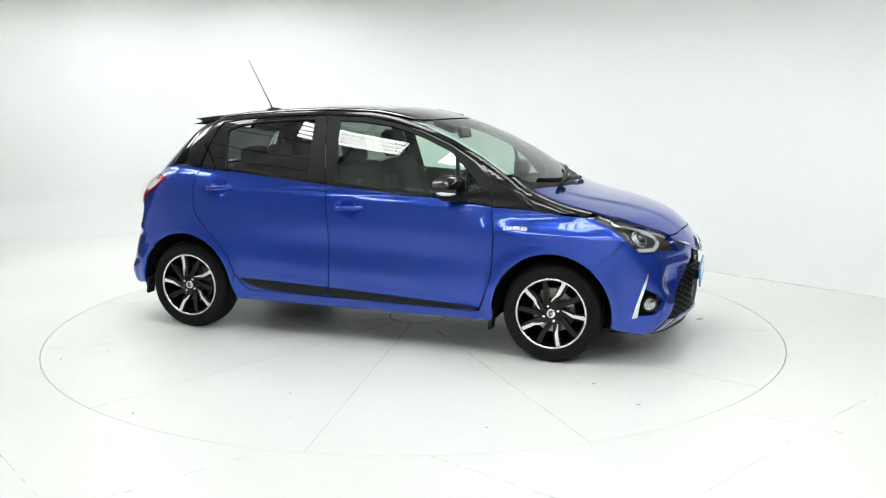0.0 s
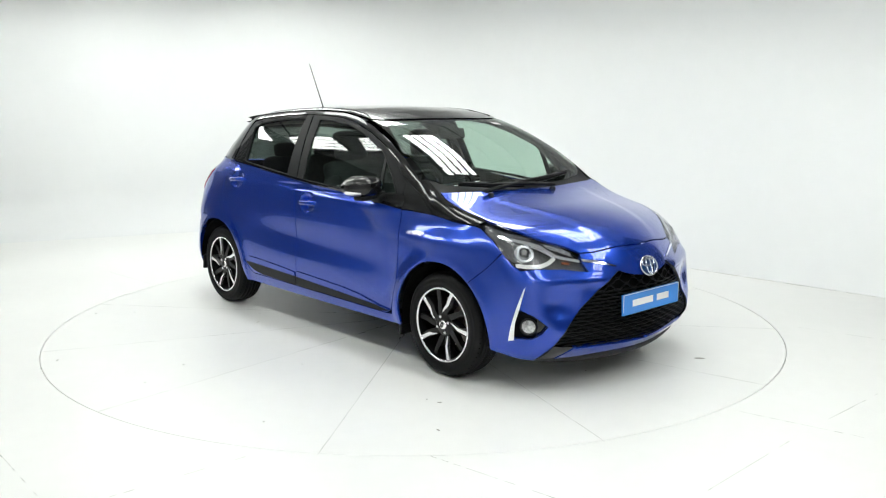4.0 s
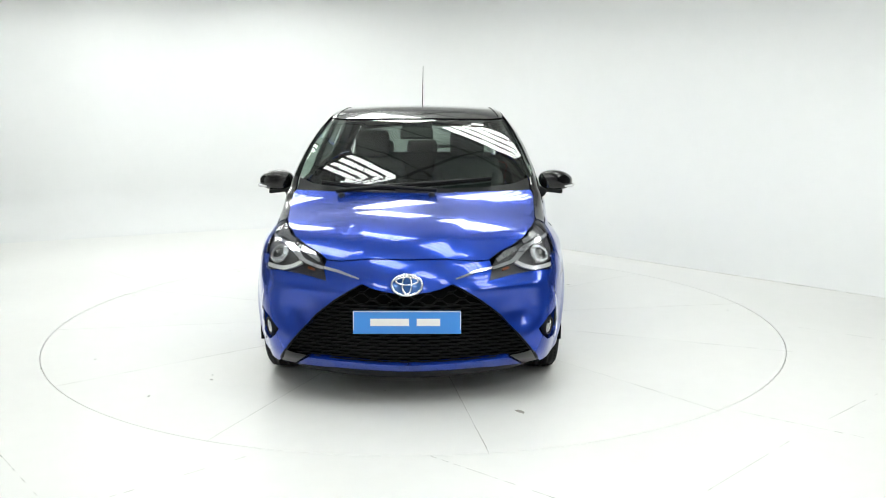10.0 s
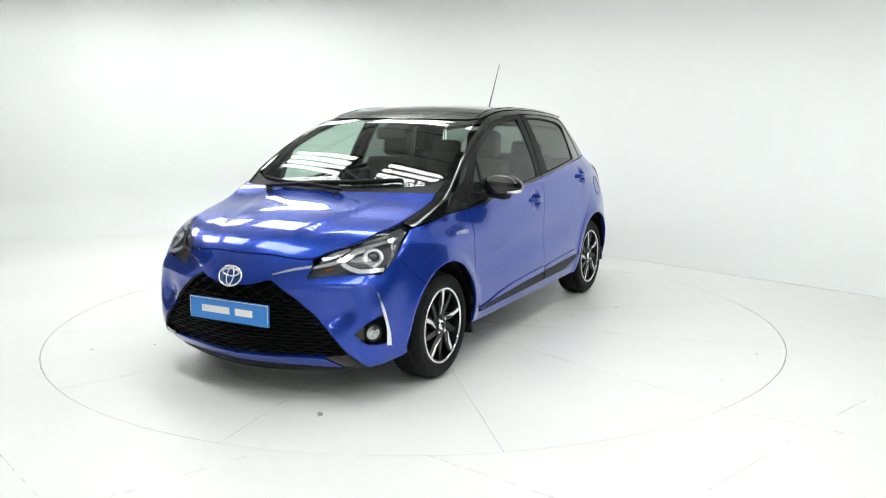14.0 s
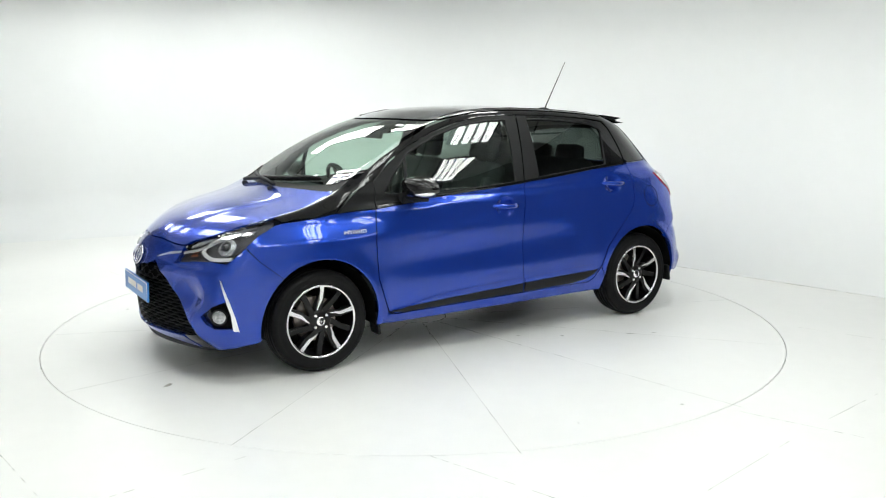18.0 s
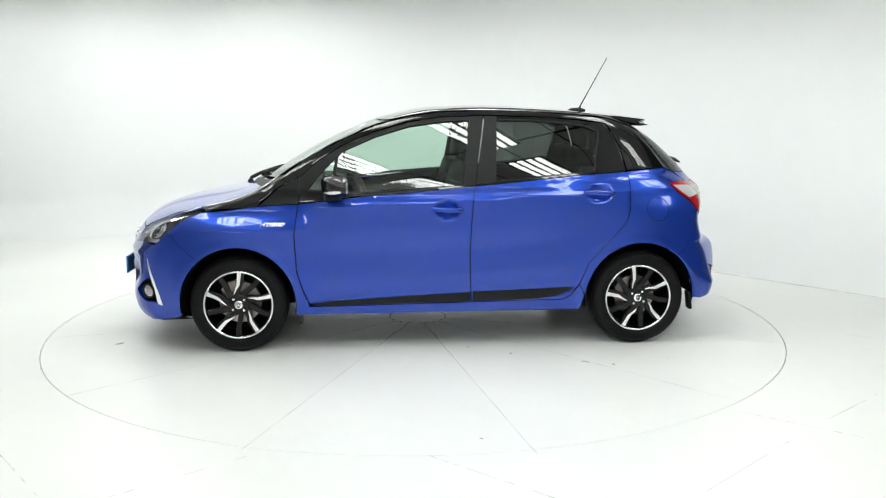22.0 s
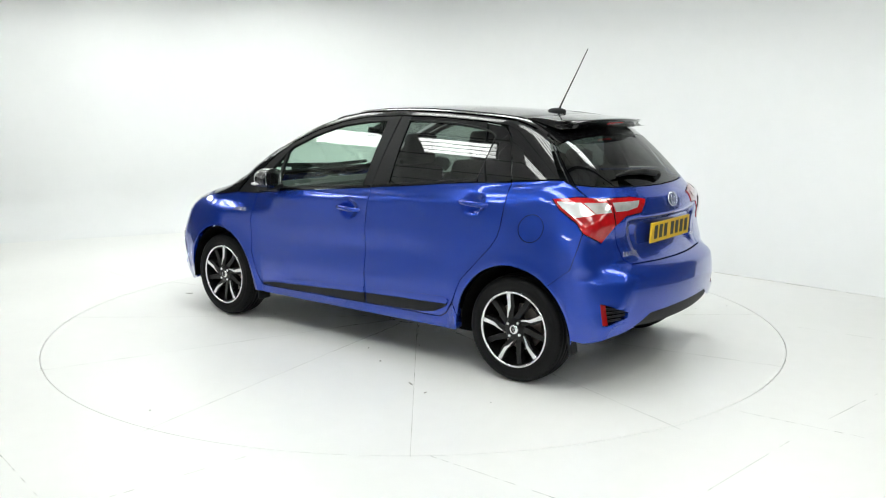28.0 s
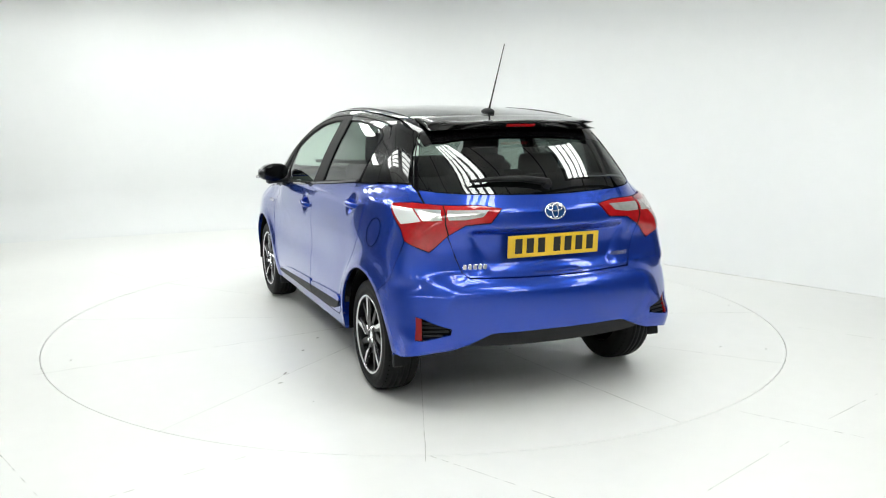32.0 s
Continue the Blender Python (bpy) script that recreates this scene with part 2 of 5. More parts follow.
def strip_light(x, y, turn, n=4, length=0.57, gap=0.118, drop=0.6):
    """A hanging tray with wide bright diffuser strips."""
    e = new("ceiling_light")
    e.matrix_basis = pose(x, y, CEIL - drop, 0, 0, turn)
    tagged(e, "hanging white tray with four glowing strip diffusers", "ceiling light", group="studio ceiling lights")
    bm = bmesh.new()
    w = (n - 1) * gap
    box(bm, (0, 0, 0.045), (length + 0.05, w + 0.16, 0.03), bevel=0.004)
    part("fixture_tray", bm, M_CEILD, e)
    for i in range(n):
        bm = bmesh.new()
        box(bm, (0, -w / 2 + i * gap, 0.014), (length, 0.074, 0.028), bevel=0.008)
        part("strip_diffuser", bm, M_TUBE, e)
    for xx in (-length / 2, length / 2):
        for yy in (-w / 2, w / 2):
            bm = bmesh.new()
            tube(bm, [(xx, yy, 0.05), (xx, yy, drop)], 0.004, 6)
            part("hanger", bm, M_FIXT, e)
    return e


# even rows of lights run beside the right wall; two unseen extras are added behind the camera to brighten the back wall
SPOTS = [(-3.53 + 1.735 * k, across) for across in (1.08, -0.62, -2.25) for k in range(6)] + [(5.15, -3.9), (3.41, -5.5)]
for q, across in SPOTS:
    strip_light(0.64 * q + 0.77 * across, -0.77 * q + 0.64 * across, -50.3, length=1.17)
for x, y in ((-4.6, 2.7), (-3.3, 3.3), (-2.0, 3.8)):
    strip_light(x, y, 22.6)


# ---------------------------------------------------------------- the turntable
def build_turntable():
    """A round platform of twelve wedge plates about a centre disc, on a dirty bed that shows in the joints."""
    e = new("turntable")
    tagged(e, "round white painted car turntable flush with the floor", "turntable")
    bm = bmesh.new()
    lathe(bm, [(0.0001, -0.003), (RAD - 0.01, -0.003), (RAD - 0.004, -0.006), (RAD - 0.004, -0.06)], 160)
    bmesh.ops.recalc_face_normals(bm, faces=bm.faces)
    part("joint_bed", bm, M_SEAM, e)
    bm = bmesh.new()
    lathe(bm, [(0.0001, 0), (0.200, 0), (0.202, -0.002)], 64)
    bmesh.ops.recalc_face_normals(bm, faces=bm.faces)
    part("centre_disc", bm, M_FLOOR, e)
    gap, r0 = 0.0005, 0.206
    bm = bmesh.new()
    rows_w = []
    for r, z in ((r0, 0.0), (1.0, 0.0), (1.8, 0.0), (RAD - 0.003, 0.0), (RAD, -0.003), (RAD, -0.02)):
        lim = radians(15) - gap / r
        rows_w.append([bm.verts.new((r * math.cos(lim * (j / 12 - 1)), r * math.sin(lim * (j / 12 - 1)), z)) for j in range(25)])
    for a, b in zip(rows_w, rows_w[1:]):
        for j in range(24):
            bm.faces.new((a[j], b[j], b[j + 1], a[j + 1]))
    first = part("platform_plate", bm, M_FLOOR, e)
    first.matrix_basis = pose(0, 0, 0, 0, 0, 24)
    for k in range(1, 12):
        ob = new("platform_plate", first.data)
        ob.parent = e
        ob.matrix_basis = pose(0, 0, 0, 0, 0, 24 + 30 * k)
    # scuffs and small chips that turn with the platform
    rng = random.Random(4)
    for i in range(26):
        r, a = rng.uniform(0.5, 2.4), rng.uniform(0, math.tau)
        bm = bmesh.new()
        n = 7
        sz = rng.uniform(0.004, 0.012)
        out = [(sz * rng.uniform(0.4, 1.0) * math.cos(j * math.tau / n) * rng.uniform(0.6, 2.2), sz * rng.uniform(0.3, 0.8) * math.sin(j * math.tau / n)) for j in range(n)]
        prism(bm, out, 0.0002, 0.0008, Matrix.Translation((r * math.cos(a), r * math.sin(a), 0)) @ Matrix.Rotation(rng.uniform(0, 3), 4, "Z"))
        part("paint_chip", bm, M_SEAM, e)
    # dirt left in the joints, and broken paint round the centre disc
    for k in range(12):
        bm = bmesh.new()
        a0 = radians(9 + 30 * k)
        r = 0.22
        while r < 2.46:
            ln = rng.uniform(0.02, 0.10)
            if rng.random() < (0.75 if r < 0.7 else 0.38):
                w = rng.uniform(0.0007, 0.0015)
                s1, s2 = rng.uniform(-0.002, 0.002), rng.uniform(-0.002, 0.002)
                u, n = Vector((math.cos(a0), math.sin(a0), 0)), Vector((-math.sin(a0), math.cos(a0), 0))
                bm.faces.new([bm.verts.new(u * q + n * (s + d) + Vector((0, 0, 0.0006))) for q, s, d in ((r, s1, -w), (r + ln, s2, -w), (r + ln, s2, w), (r, s1, w))])
            r += ln
        tagged(part("joint_dirt", bm, M_SEAM, e), "broken grey dirt line in the joint", kind="stuff")
        bm = bmesh.new()
        r = 0.21
        while r < 0.62:
            ln = rng.uniform(0.012, 0.05)
            if rng.random() < 0.6:
                w = rng.uniform(0.001, 0.0045)
                s1, s2 = rng.uniform(-0.012, 0.012), rng.uniform(-0.012, 0.012)
                u, n = Vector((math.cos(a0), math.sin(a0), 0)), Vector((-math.sin(a0), math.cos(a0), 0))
                bm.faces.new([bm.verts.new(u * q + n * (s + d) + Vector((0, 0, 0.0010))) for q, s, d in ((r, s1, -w), (r + ln, s2, -w * 0.4), (r + ln, s2, w * 0.4), (r, s1, w))])
            r += ln * 1.3
        tagged(part("paint_crack", bm, M_CRACK, e), "dark cracks in the paint", kind="stuff")
    for k in range(16):
        a0, a1 = math.tau * k / 16, math.tau * (k + rng.uniform(0.45, 0.95)) / 16
        bm = bmesh.new()
        vs = []
        for q, a in ((0.198, a0), (0.2075, a0), (0.207, (a0 + a1) / 2), (0.205, a1), (0.200, a1), (0.1985, (a0 + a1) / 2)):
            vs.append(bm.verts.new((q * math.cos(a), q * math.sin(a), 0.0011)))
        bm.faces.new(vs[::-1])
        part("paint_crack", bm, M_CRACK, e, "dark crack in the paint")
    for r, a, sx, sy in ((2.03, 16.4, 0.035, 0.016), (1.52, 128.3, 0.03, 0.007)):
        bm = bmesh.new()
        out = [(sx * math.cos(j * math.tau / 14) * rng.uniform(0.7, 1.1), sy * math.sin(j * math.tau / 14) * rng.uniform(0.6, 1.2)) for j in range(14)]
        prism(bm, out, 0.0002, 0.0008, Matrix.Rotation(radians(a), 4, "Z") @ Matrix.Translation((r, 0, 0)) @ Matrix.Rotation(radians(90 if r < 0.5 else 20), 4, "Z"))
        part("floor_scuff", bm, M_SEAM, e, "grey scuff mark")
    return e


turntable = build_turntable()

# joints between the boards of the fixed floor
rng = random.Random(9)
for a, b in (((-1.35, -2.96), (-0.70, -2.43)), ((-1.95, -2.28), (-1.40, -2.94)), ((0.05, -2.49), (0.75, -3.1)), ((1.55, -1.95), (2.35, -2.58)), ((1.95, -2.155), (2.75, -1.51)), ((1.15, -2.86), (1.70, -2.37)),
             ((-2.6, -1.3), (-3.4, -0.7)), ((2.62, -0.4), (3.2, -0.85)), ((-2.3, 1.2), (-3.0, 1.9))):
    A, B = Vector((*a, 0)), Vector((*b, 0))
    n = 14
    bm = bmesh.new()
    for i in range(n):
        if rng.random() < 0.3:
            continue
        p, q = A.lerp(B, i / n), A.lerp(B, (i + rng.uniform(0.5, 0.98)) / n)
        d = (q - p).normalized()
        s2 = Vector((-d.y, d.x, 0)) * rng.uniform(0.0007, 0.0018)
        vs = [bm.verts.new(v + Vector((0, 0, 0.0006))) for v in (p - s2, q - s2, q + s2, p + s2)]
        bm.faces.new(vs)
    tagged(part("floor_seam", bm, M_SEAM, None), "broken grey joint in the floor paint", "floor seam", kind="structure")

# dirt along the foot of the straight wall
foot = bmesh.new()
q, nrm = TAN + 0.1, Vector((RDIR.y, -RDIR.x, 0))
if nrm.dot(CORNER) > 0:
    nrm = -nrm
while q < 6.85:
    ln = rng.uniform(0.05, 0.3)
    a, b = CORNER + RDIR * q, CORNER + RDIR * (q + ln * rng.uniform(0.6, 1.0))
    w = rng.uniform(0.004, 0.011)
    o = Vector((0, 0, 0.0012))
    foot.faces.new([foot.verts.new(v + o) for v in (a + nrm * 0.011, b + nrm * 0.011, b + nrm * (0.013 + w), a + nrm * (0.013 + w * rng.uniform(0.5, 1)))])
    q += ln
bmesh.ops.recalc_face_normals(foot, faces=foot.faces)
tagged(part("wall_foot_dirt", foot, M_FOOT, None), "thin brown dirt line along the wall foot", "dirt line", kind="structure")
# ---------------------------------------------------------------- car: body form
# Car space: x forward, y to its left, z up, origin on the ground midway between the axles.
def curve(*pts):
    """A smooth monotone curve through (x, y) pairs."""
    pts = sorted(pts)
    X = np.array([p[0] for p in pts], float)
    Y = np.array([p[1] for p in pts], float)
    d = np.diff(Y) / np.diff(X)
    m = np.concatenate([[d[0]], np.where(d[:-1] * d[1:] > 0, 2 * d[:-1] * d[1:] / (d[:-1] + d[1:] + 1e-12), 0), [d[-1]]])

    def f(x):
        x = np.clip(np.asarray(x, float), X[0], X[-1])
        i = np.clip(np.searchsorted(X, x) - 1, 0, len(X) - 2)
        h = X[i + 1] - X[i]
        t = (x - X[i]) / h
        return ((1 + 2 * t) * (1 - t) ** 2 * Y[i] + t * (1 - t) ** 2 * h * m[i] + t * t * (3 - 2 * t) * Y[i + 1] + t * t * (t - 1) * h * m[i + 1])
    return f


def smax(a, b, k):
    h = np.maximum(k - np.abs(a - b), 0) / k
    return np.maximum(a, b) + h * h * k / 4


def smin(a, b, k):
    return -smax(-a, -b, k)


def softened(f, a, b, s):
    """The same curve with its small kinks smoothed over a length s."""
    X = np.linspace(a, b, 700)
    d = X[1] - X[0]
    n = int(3 * s / d) + 1
    k = np.exp(-0.5 * (np.arange(-n, n + 1) * d / s) ** 2)
    Y = f(X)
    lo, hi = Y[0] + (Y[1] - Y[0]) * np.arange(-n, 0), Y[-1] + (Y[-1] - Y[-2]) * np.arange(1, n + 1)
    Y = np.convolve(np.concatenate([lo, Y, hi]), k / k.sum(), "valid")
    return lambda x: np.interp(x, X, Y)


AXF, AXR, WZ = 1.255, -1.255, 0.297
hood_z = curve((2.12, 0.50), (2.06, 0.64), (2.02, 0.715), (1.97, 0.772), (1.92, 0.806), (1.83, 0.851), (1.73, 0.888), (1.6, 0.924), (1.4, 0.958), (1.2, 0.983),
               (0.9, 0.99), (0.0, 1.02), (-0.8, 1.085), (-1.4, 1.12), (-1.9, 1.13))
hood_k = curve((2.0, 0.24), (1.6, 0.132), (1.45, 0.095), (1.3, 0.07), (1.1, 0.045), (0.6, 0.03), (-1.9, 0.03))
plan_w = curve((2.1, 0.55), (2.0, 0.635), (1.9, 0.705), (1.8, 0.755), (1.7, 0.792), (1.6, 0.82), (1.4, 0.846), (1.2, 0.855), (0.8, 0.846), (0.0, 0.85), (-0.9, 0.852), (-1.25, 0.858),
               (-1.5, 0.842), (-1.7, 0.80), (-1.9, 0.74))
side_z = curve((0.15, -0.06), (0.25, -0.03), (0.36, -0.006), (0.5, 0.002), (0.65, -0.004), (0.78, -0.008), (0.86, -0.012), (0.915, -0.022), (0.96, -0.035), (1.02, -0.058),
               (1.1, -0.092), (1.2, -0.14))
front_z = curve((0.12, 1.93), (0.19, 2.0), (0.26, 2.05), (0.4, 2.062), (0.55, 2.06), (0.66, 2.045), (0.72, 2.02), (0.85, 1.93))
sweep_z = curve((0.15, 0.28), (0.3, 0.25), (0.45, 0.26), (0.58, 0.31), (0.68, 0.38), (0.9, 0.40))
rear_z = curve((0.15, 1.80), (0.25, 1.845), (0.38, 1.885), (0.52, 1.893), (0.60, 1.889), (0.632, 1.872), (0.668, 1.822), (0.70, 1.785), (0.80, 1.765), (0.93, 1.785), (0.985, 1.78),
               (1.05, 1.725), (1.134, 1.645), (1.352, 1.425), (1.5, 1.27))
roof_z = curve((1.6, 0.75), (1.45, 0.845), (1.3, 0.932), (1.166, 1.026), (0.973, 1.154), (0.782, 1.264), (0.593, 1.354), (0.453, 1.410), (0.313, 1.451), (0.175, 1.483),
               (0.023, 1.503), (-0.27, 1.512), (-0.52, 1.506), (-0.76, 1.493), (-0.956, 1.478), (-1.25, 1.447), (-1.45, 1.418), (-1.8, 1.35))
roof_k = curve((1.3, 0.15), (0.9, 0.09), (0.5, 0.078), (0.1, 0.073), (-0.5, 0.07), (-1.6, 0.07))
cab_w = curve((1.5, 0.67), (1.3, 0.70), (1.1, 0.745), (0.8, 0.782), (0.3, 0.808), (-0.3, 0.814), (-0.9, 0.797), (-1.2, 0.765), (-1.5, 0.712), (-1.8, 0.64))


hood_z = softened(hood_z, -1.9, 2.12, 0.04)
side_z = softened(side_z, 0.15, 1.2, 0.03)


def ramp(v, a, b):
    t = np.clip((v - a) / (b - a), 0, 1)
    return t * t * (3 - 2 * t)


def body(P):
    """Signed form of the closed car body; negative inside."""
    x, y, z = P[:, 0], np.abs(P[:, 1]), P[:, 2]
    w = plan_w(x) + side_z(z)
    for ax in (AXF, AXR):
        r = np.hypot(x - ax, z - WZ)
        w = w + 0.012 * np.exp(-((r - 0.37) / 0.045) ** 2)
    # shoulder line above the handles and a shallow hollow in the doors
    w = w - 0.012 * np.exp(-((z - 0.60 - 0.05 * (0.3 - x)) / 0.10) ** 2) * np.exp(-((x - 0.1) / 0.75) ** 4)
    w = w - 0.035 * ramp(x, -1.0, -1.45) * ramp(z, 0.72, 1.0) - 0.020 * ramp(x, 1.3, 1.6) * ramp(z, 0.62, 0.80) - 0.078 * ramp(x, 0.65, 1.2) * (1 - 0.4 * ramp(x, 1.4, 1.6)) * ramp(z, 0.745, 0.885)
    # tail narrows above the rear bumper, and a shoulder line runs from the front door to the lamp
    w = w - 0.040 * ramp(-x, 1.38, 1.78) * ramp(z, 0.57, 0.90)
    ds = z - (0.940 - 0.045 * (x + 0.2))
    w = w + 0.011 * np.exp(-np.sqrt(ds * ds + 0.00003) / 0.035) * ramp(x, 0.85, 0.45) * ramp(-x, 1.75, 1.45)
    # cups behind the door handles
    for hx, hz in ((-0.035, 0.877), (-0.985, 0.972)):
        q = ((x - hx) / 0.066) ** 2 + ((z - hz) / 0.052) ** 2
        w = w - 0.022 * np.exp(-q ** 3)
    crest = 0.0065 * (1 - ramp(y - (0.20 + 0.30 * (1.95 - x)), -0.02, 0.06)) * ramp(x, 1.1, 1.35)
    lo = smax(y - w, z - (hood_z(x) - hood_k(x) * y * y + crest - 0.004), 0.07)
    sweep = 1.28 * sweep_z(z) * (np.sqrt(y * y + 0.07) - 0.26458)
    # bumper: a brow below each lamp and a hollow above the fog lamp
    brow = 0.016 * np.exp(-((z - 0.615 - 0.05 * (y - 0.5)) / 0.032) ** 2) * ramp(y, 0.22, 0.36) * (1 - ramp(y, 0.68, 0.78))
    hollow = 0.044 * np.exp(-((y - 0.585) / 0.10) ** 2 - ((z - 0.48) / 0.075) ** 2)
    lo = smax(lo, x - (front_z(z) - sweep + brow - hollow), 0.10)
    dish = 0.019 * ramp(z, 0.66, 0.74) * (1 - ramp(z, 0.875, 0.915)) * (1 - ramp(y - 0.45 * (z - 0.80), 0.38, 0.44))
    dc = y - (0.585 + 0.55 * (0.60 - z))
    cheek = 0.24 * (dc + np.sqrt(dc * dc + 0.0004)) * ramp(z, 0.36, 0.46) * (1 - ramp(z, 0.62, 0.70))
    lo = smax(lo, -x - (rear_z(z) - cheek - dish - 0.20 * y * y - 0.15 * y ** 4 * ramp(z, 0.85, 1.05)), 0.06 + 0.16 * ramp(z, 0.88, 1.06))
    wc = cab_w(x) - 0.31 * np.abs(z - 1.0) - 0.36 * np.maximum(z - 1.0, 0) ** 2
    hi = smax(y - wc, z - (roof_z(x) - roof_k(x) * y * y), 0.05)
    hi = smax(hi, -x - (rear_z(z) - 0.22 * y * y - 0.15 * y ** 4), 0.22)
    hi = np.maximum(np.maximum(hi, 0.90 - z), x - 1.42)
    k = 0.012 + 0.11 * ramp(x, 0.85, 1.15)
    return smin(lo, hi, k)


def grad(P, e=0.002):
    g = np.stack([body(P + e * v) - body(P - e * v) for v in np.eye(3)], 1)
    return g / np.maximum(np.linalg.norm(g, axis=1, keepdims=True), 1e-9)


def cast(O, D, far=1.3, steps=90):
    """From far outside along -D towards O: the first place where the body begins."""
    s = np.linspace(far, 0.0, steps)
    hit = np.zeros(len(O))
    done = np.zeros(len(O), bool)
    for k in range(1, steps):
        f = body(O + D * s[k])
        new_hit = (f < 0) & ~done
        hit[new_hit] = s[k - 1]
        done |= new_hit
    a, b = hit - (s[0] - s[1]), hit.copy()
    for _ in range(22):
        m = (a + b) / 2
        inside = body(O + D * m[:, None]) < 0
        a, b = np.where(inside, m, a), np.where(inside, b, m)
    return O + D * a[:, None], done


FX, FL = 1.2, 0.8   # fan centre and its length per radian


def chart_rays(chart, Q):
    Q = np.asarray(Q, float)
    n = len(Q)
    z = np.zeros(n)
    if chart == "side":
        return np.stack([Q[:, 0], z, Q[:, 1]], 1), np.tile([0.0, 1, 0], (n, 1))
    if chart == "top":
        return np.stack([Q[:, 0], Q[:, 1], z + 0.45], 1), np.tile([0.0, 0, 1], (n, 1))
    if chart == "front":
        return np.stack([z + 1.0, Q[:, 0], Q[:, 1]], 1), np.tile([1.0, 0, 0], (n, 1))
    if chart == "rear":
        return np.stack([z - 0.9, Q[:, 0], Q[:, 1]], 1), np.tile([-1.0, 0, 0], (n, 1))
    u = Q[:, 0]                                   # fan round the body
    ph = np.where(u > FX, u - FX, np.where(u < -FX, u + FX, 0)) / FL
    return np.stack([np.clip(u, -FX, FX), z, Q[:, 1]], 1), np.stack([np.sin(ph), np.cos(ph), z], 1)


def to_chart(chart, P):
    if chart == "side":
        return P[:, [0, 2]]
    if chart == "top":
        return P[:, [0, 1]]
    if chart in ("front", "rear"):
        return P[:, [1, 2]]
    x, y = P[:, 0], P[:, 1]
    u = np.where(x > FX, FX + FL * np.arctan2(x - FX, y), np.where(x < -FX, -FX - FL * np.arctan2(-FX - x, y), x))
    return np.stack([u, P[:, 2]], 1)


FLAGS = {"s": "side", "t": "top", "f": "front", "r": "rear"}


def surf(pts):
    """Places on the body from flagged pairs: ('s', x, z), ('t', x, y), ('f', y, z), ('r', y, z)."""
    out = []
    for k, a, b in pts:
        O, D = chart_rays(FLAGS[k], [(a, b)])
        p, ok = cast(O, D)
        out.append(p[0])
    return np.array(out)


def S(*pairs):
    return [("s", a, b) for a, b in pairs]


def T(*pairs):
    return [("t", a, b) for a, b in pairs]


def F(*pairs):
    return [("f", a, b) for a, b in pairs]


def R(*pairs):
    return [("r", a, b) for a, b in pairs]


def arch(ax, a0, a1, r=0.355, n=16, stretch=1.03):
    """Flagged points along a wheel arch, by degrees from the front."""
    return S(*[(ax + r * math.cos(radians(a0 + (a1 - a0) * i / n)), WZ + r * stretch * math.sin(radians(a0 + (a1 - a0) * i / n))) for i in range(n + 1)])


def inside_poly(Q, poly):
    x, y = Q[:, 0], Q[:, 1]
    c = np.zeros(len(Q), bool)
    a = poly
    b = np.roll(poly, -1, axis=0)
    for (x0, y0), (x1, y1) in zip(a, b):
        if y0 == y1:
            continue
        c ^= ((y0 > y) != (y1 > y)) & (x < (x1 - x0) * (y - y0) / (y1 - y0) + x0)
    return c


def resample(poly, h):
    out = []
    for a, b in zip(poly, np.roll(poly, -1, axis=0)):
        n = max(1, int(np.ceil(np.linalg.norm(b - a) / h)))
        out += [a + (b - a) * i / n for i in range(n)]
    return np.array(out)


from mathutils.geometry import delaunay_2d_cdt


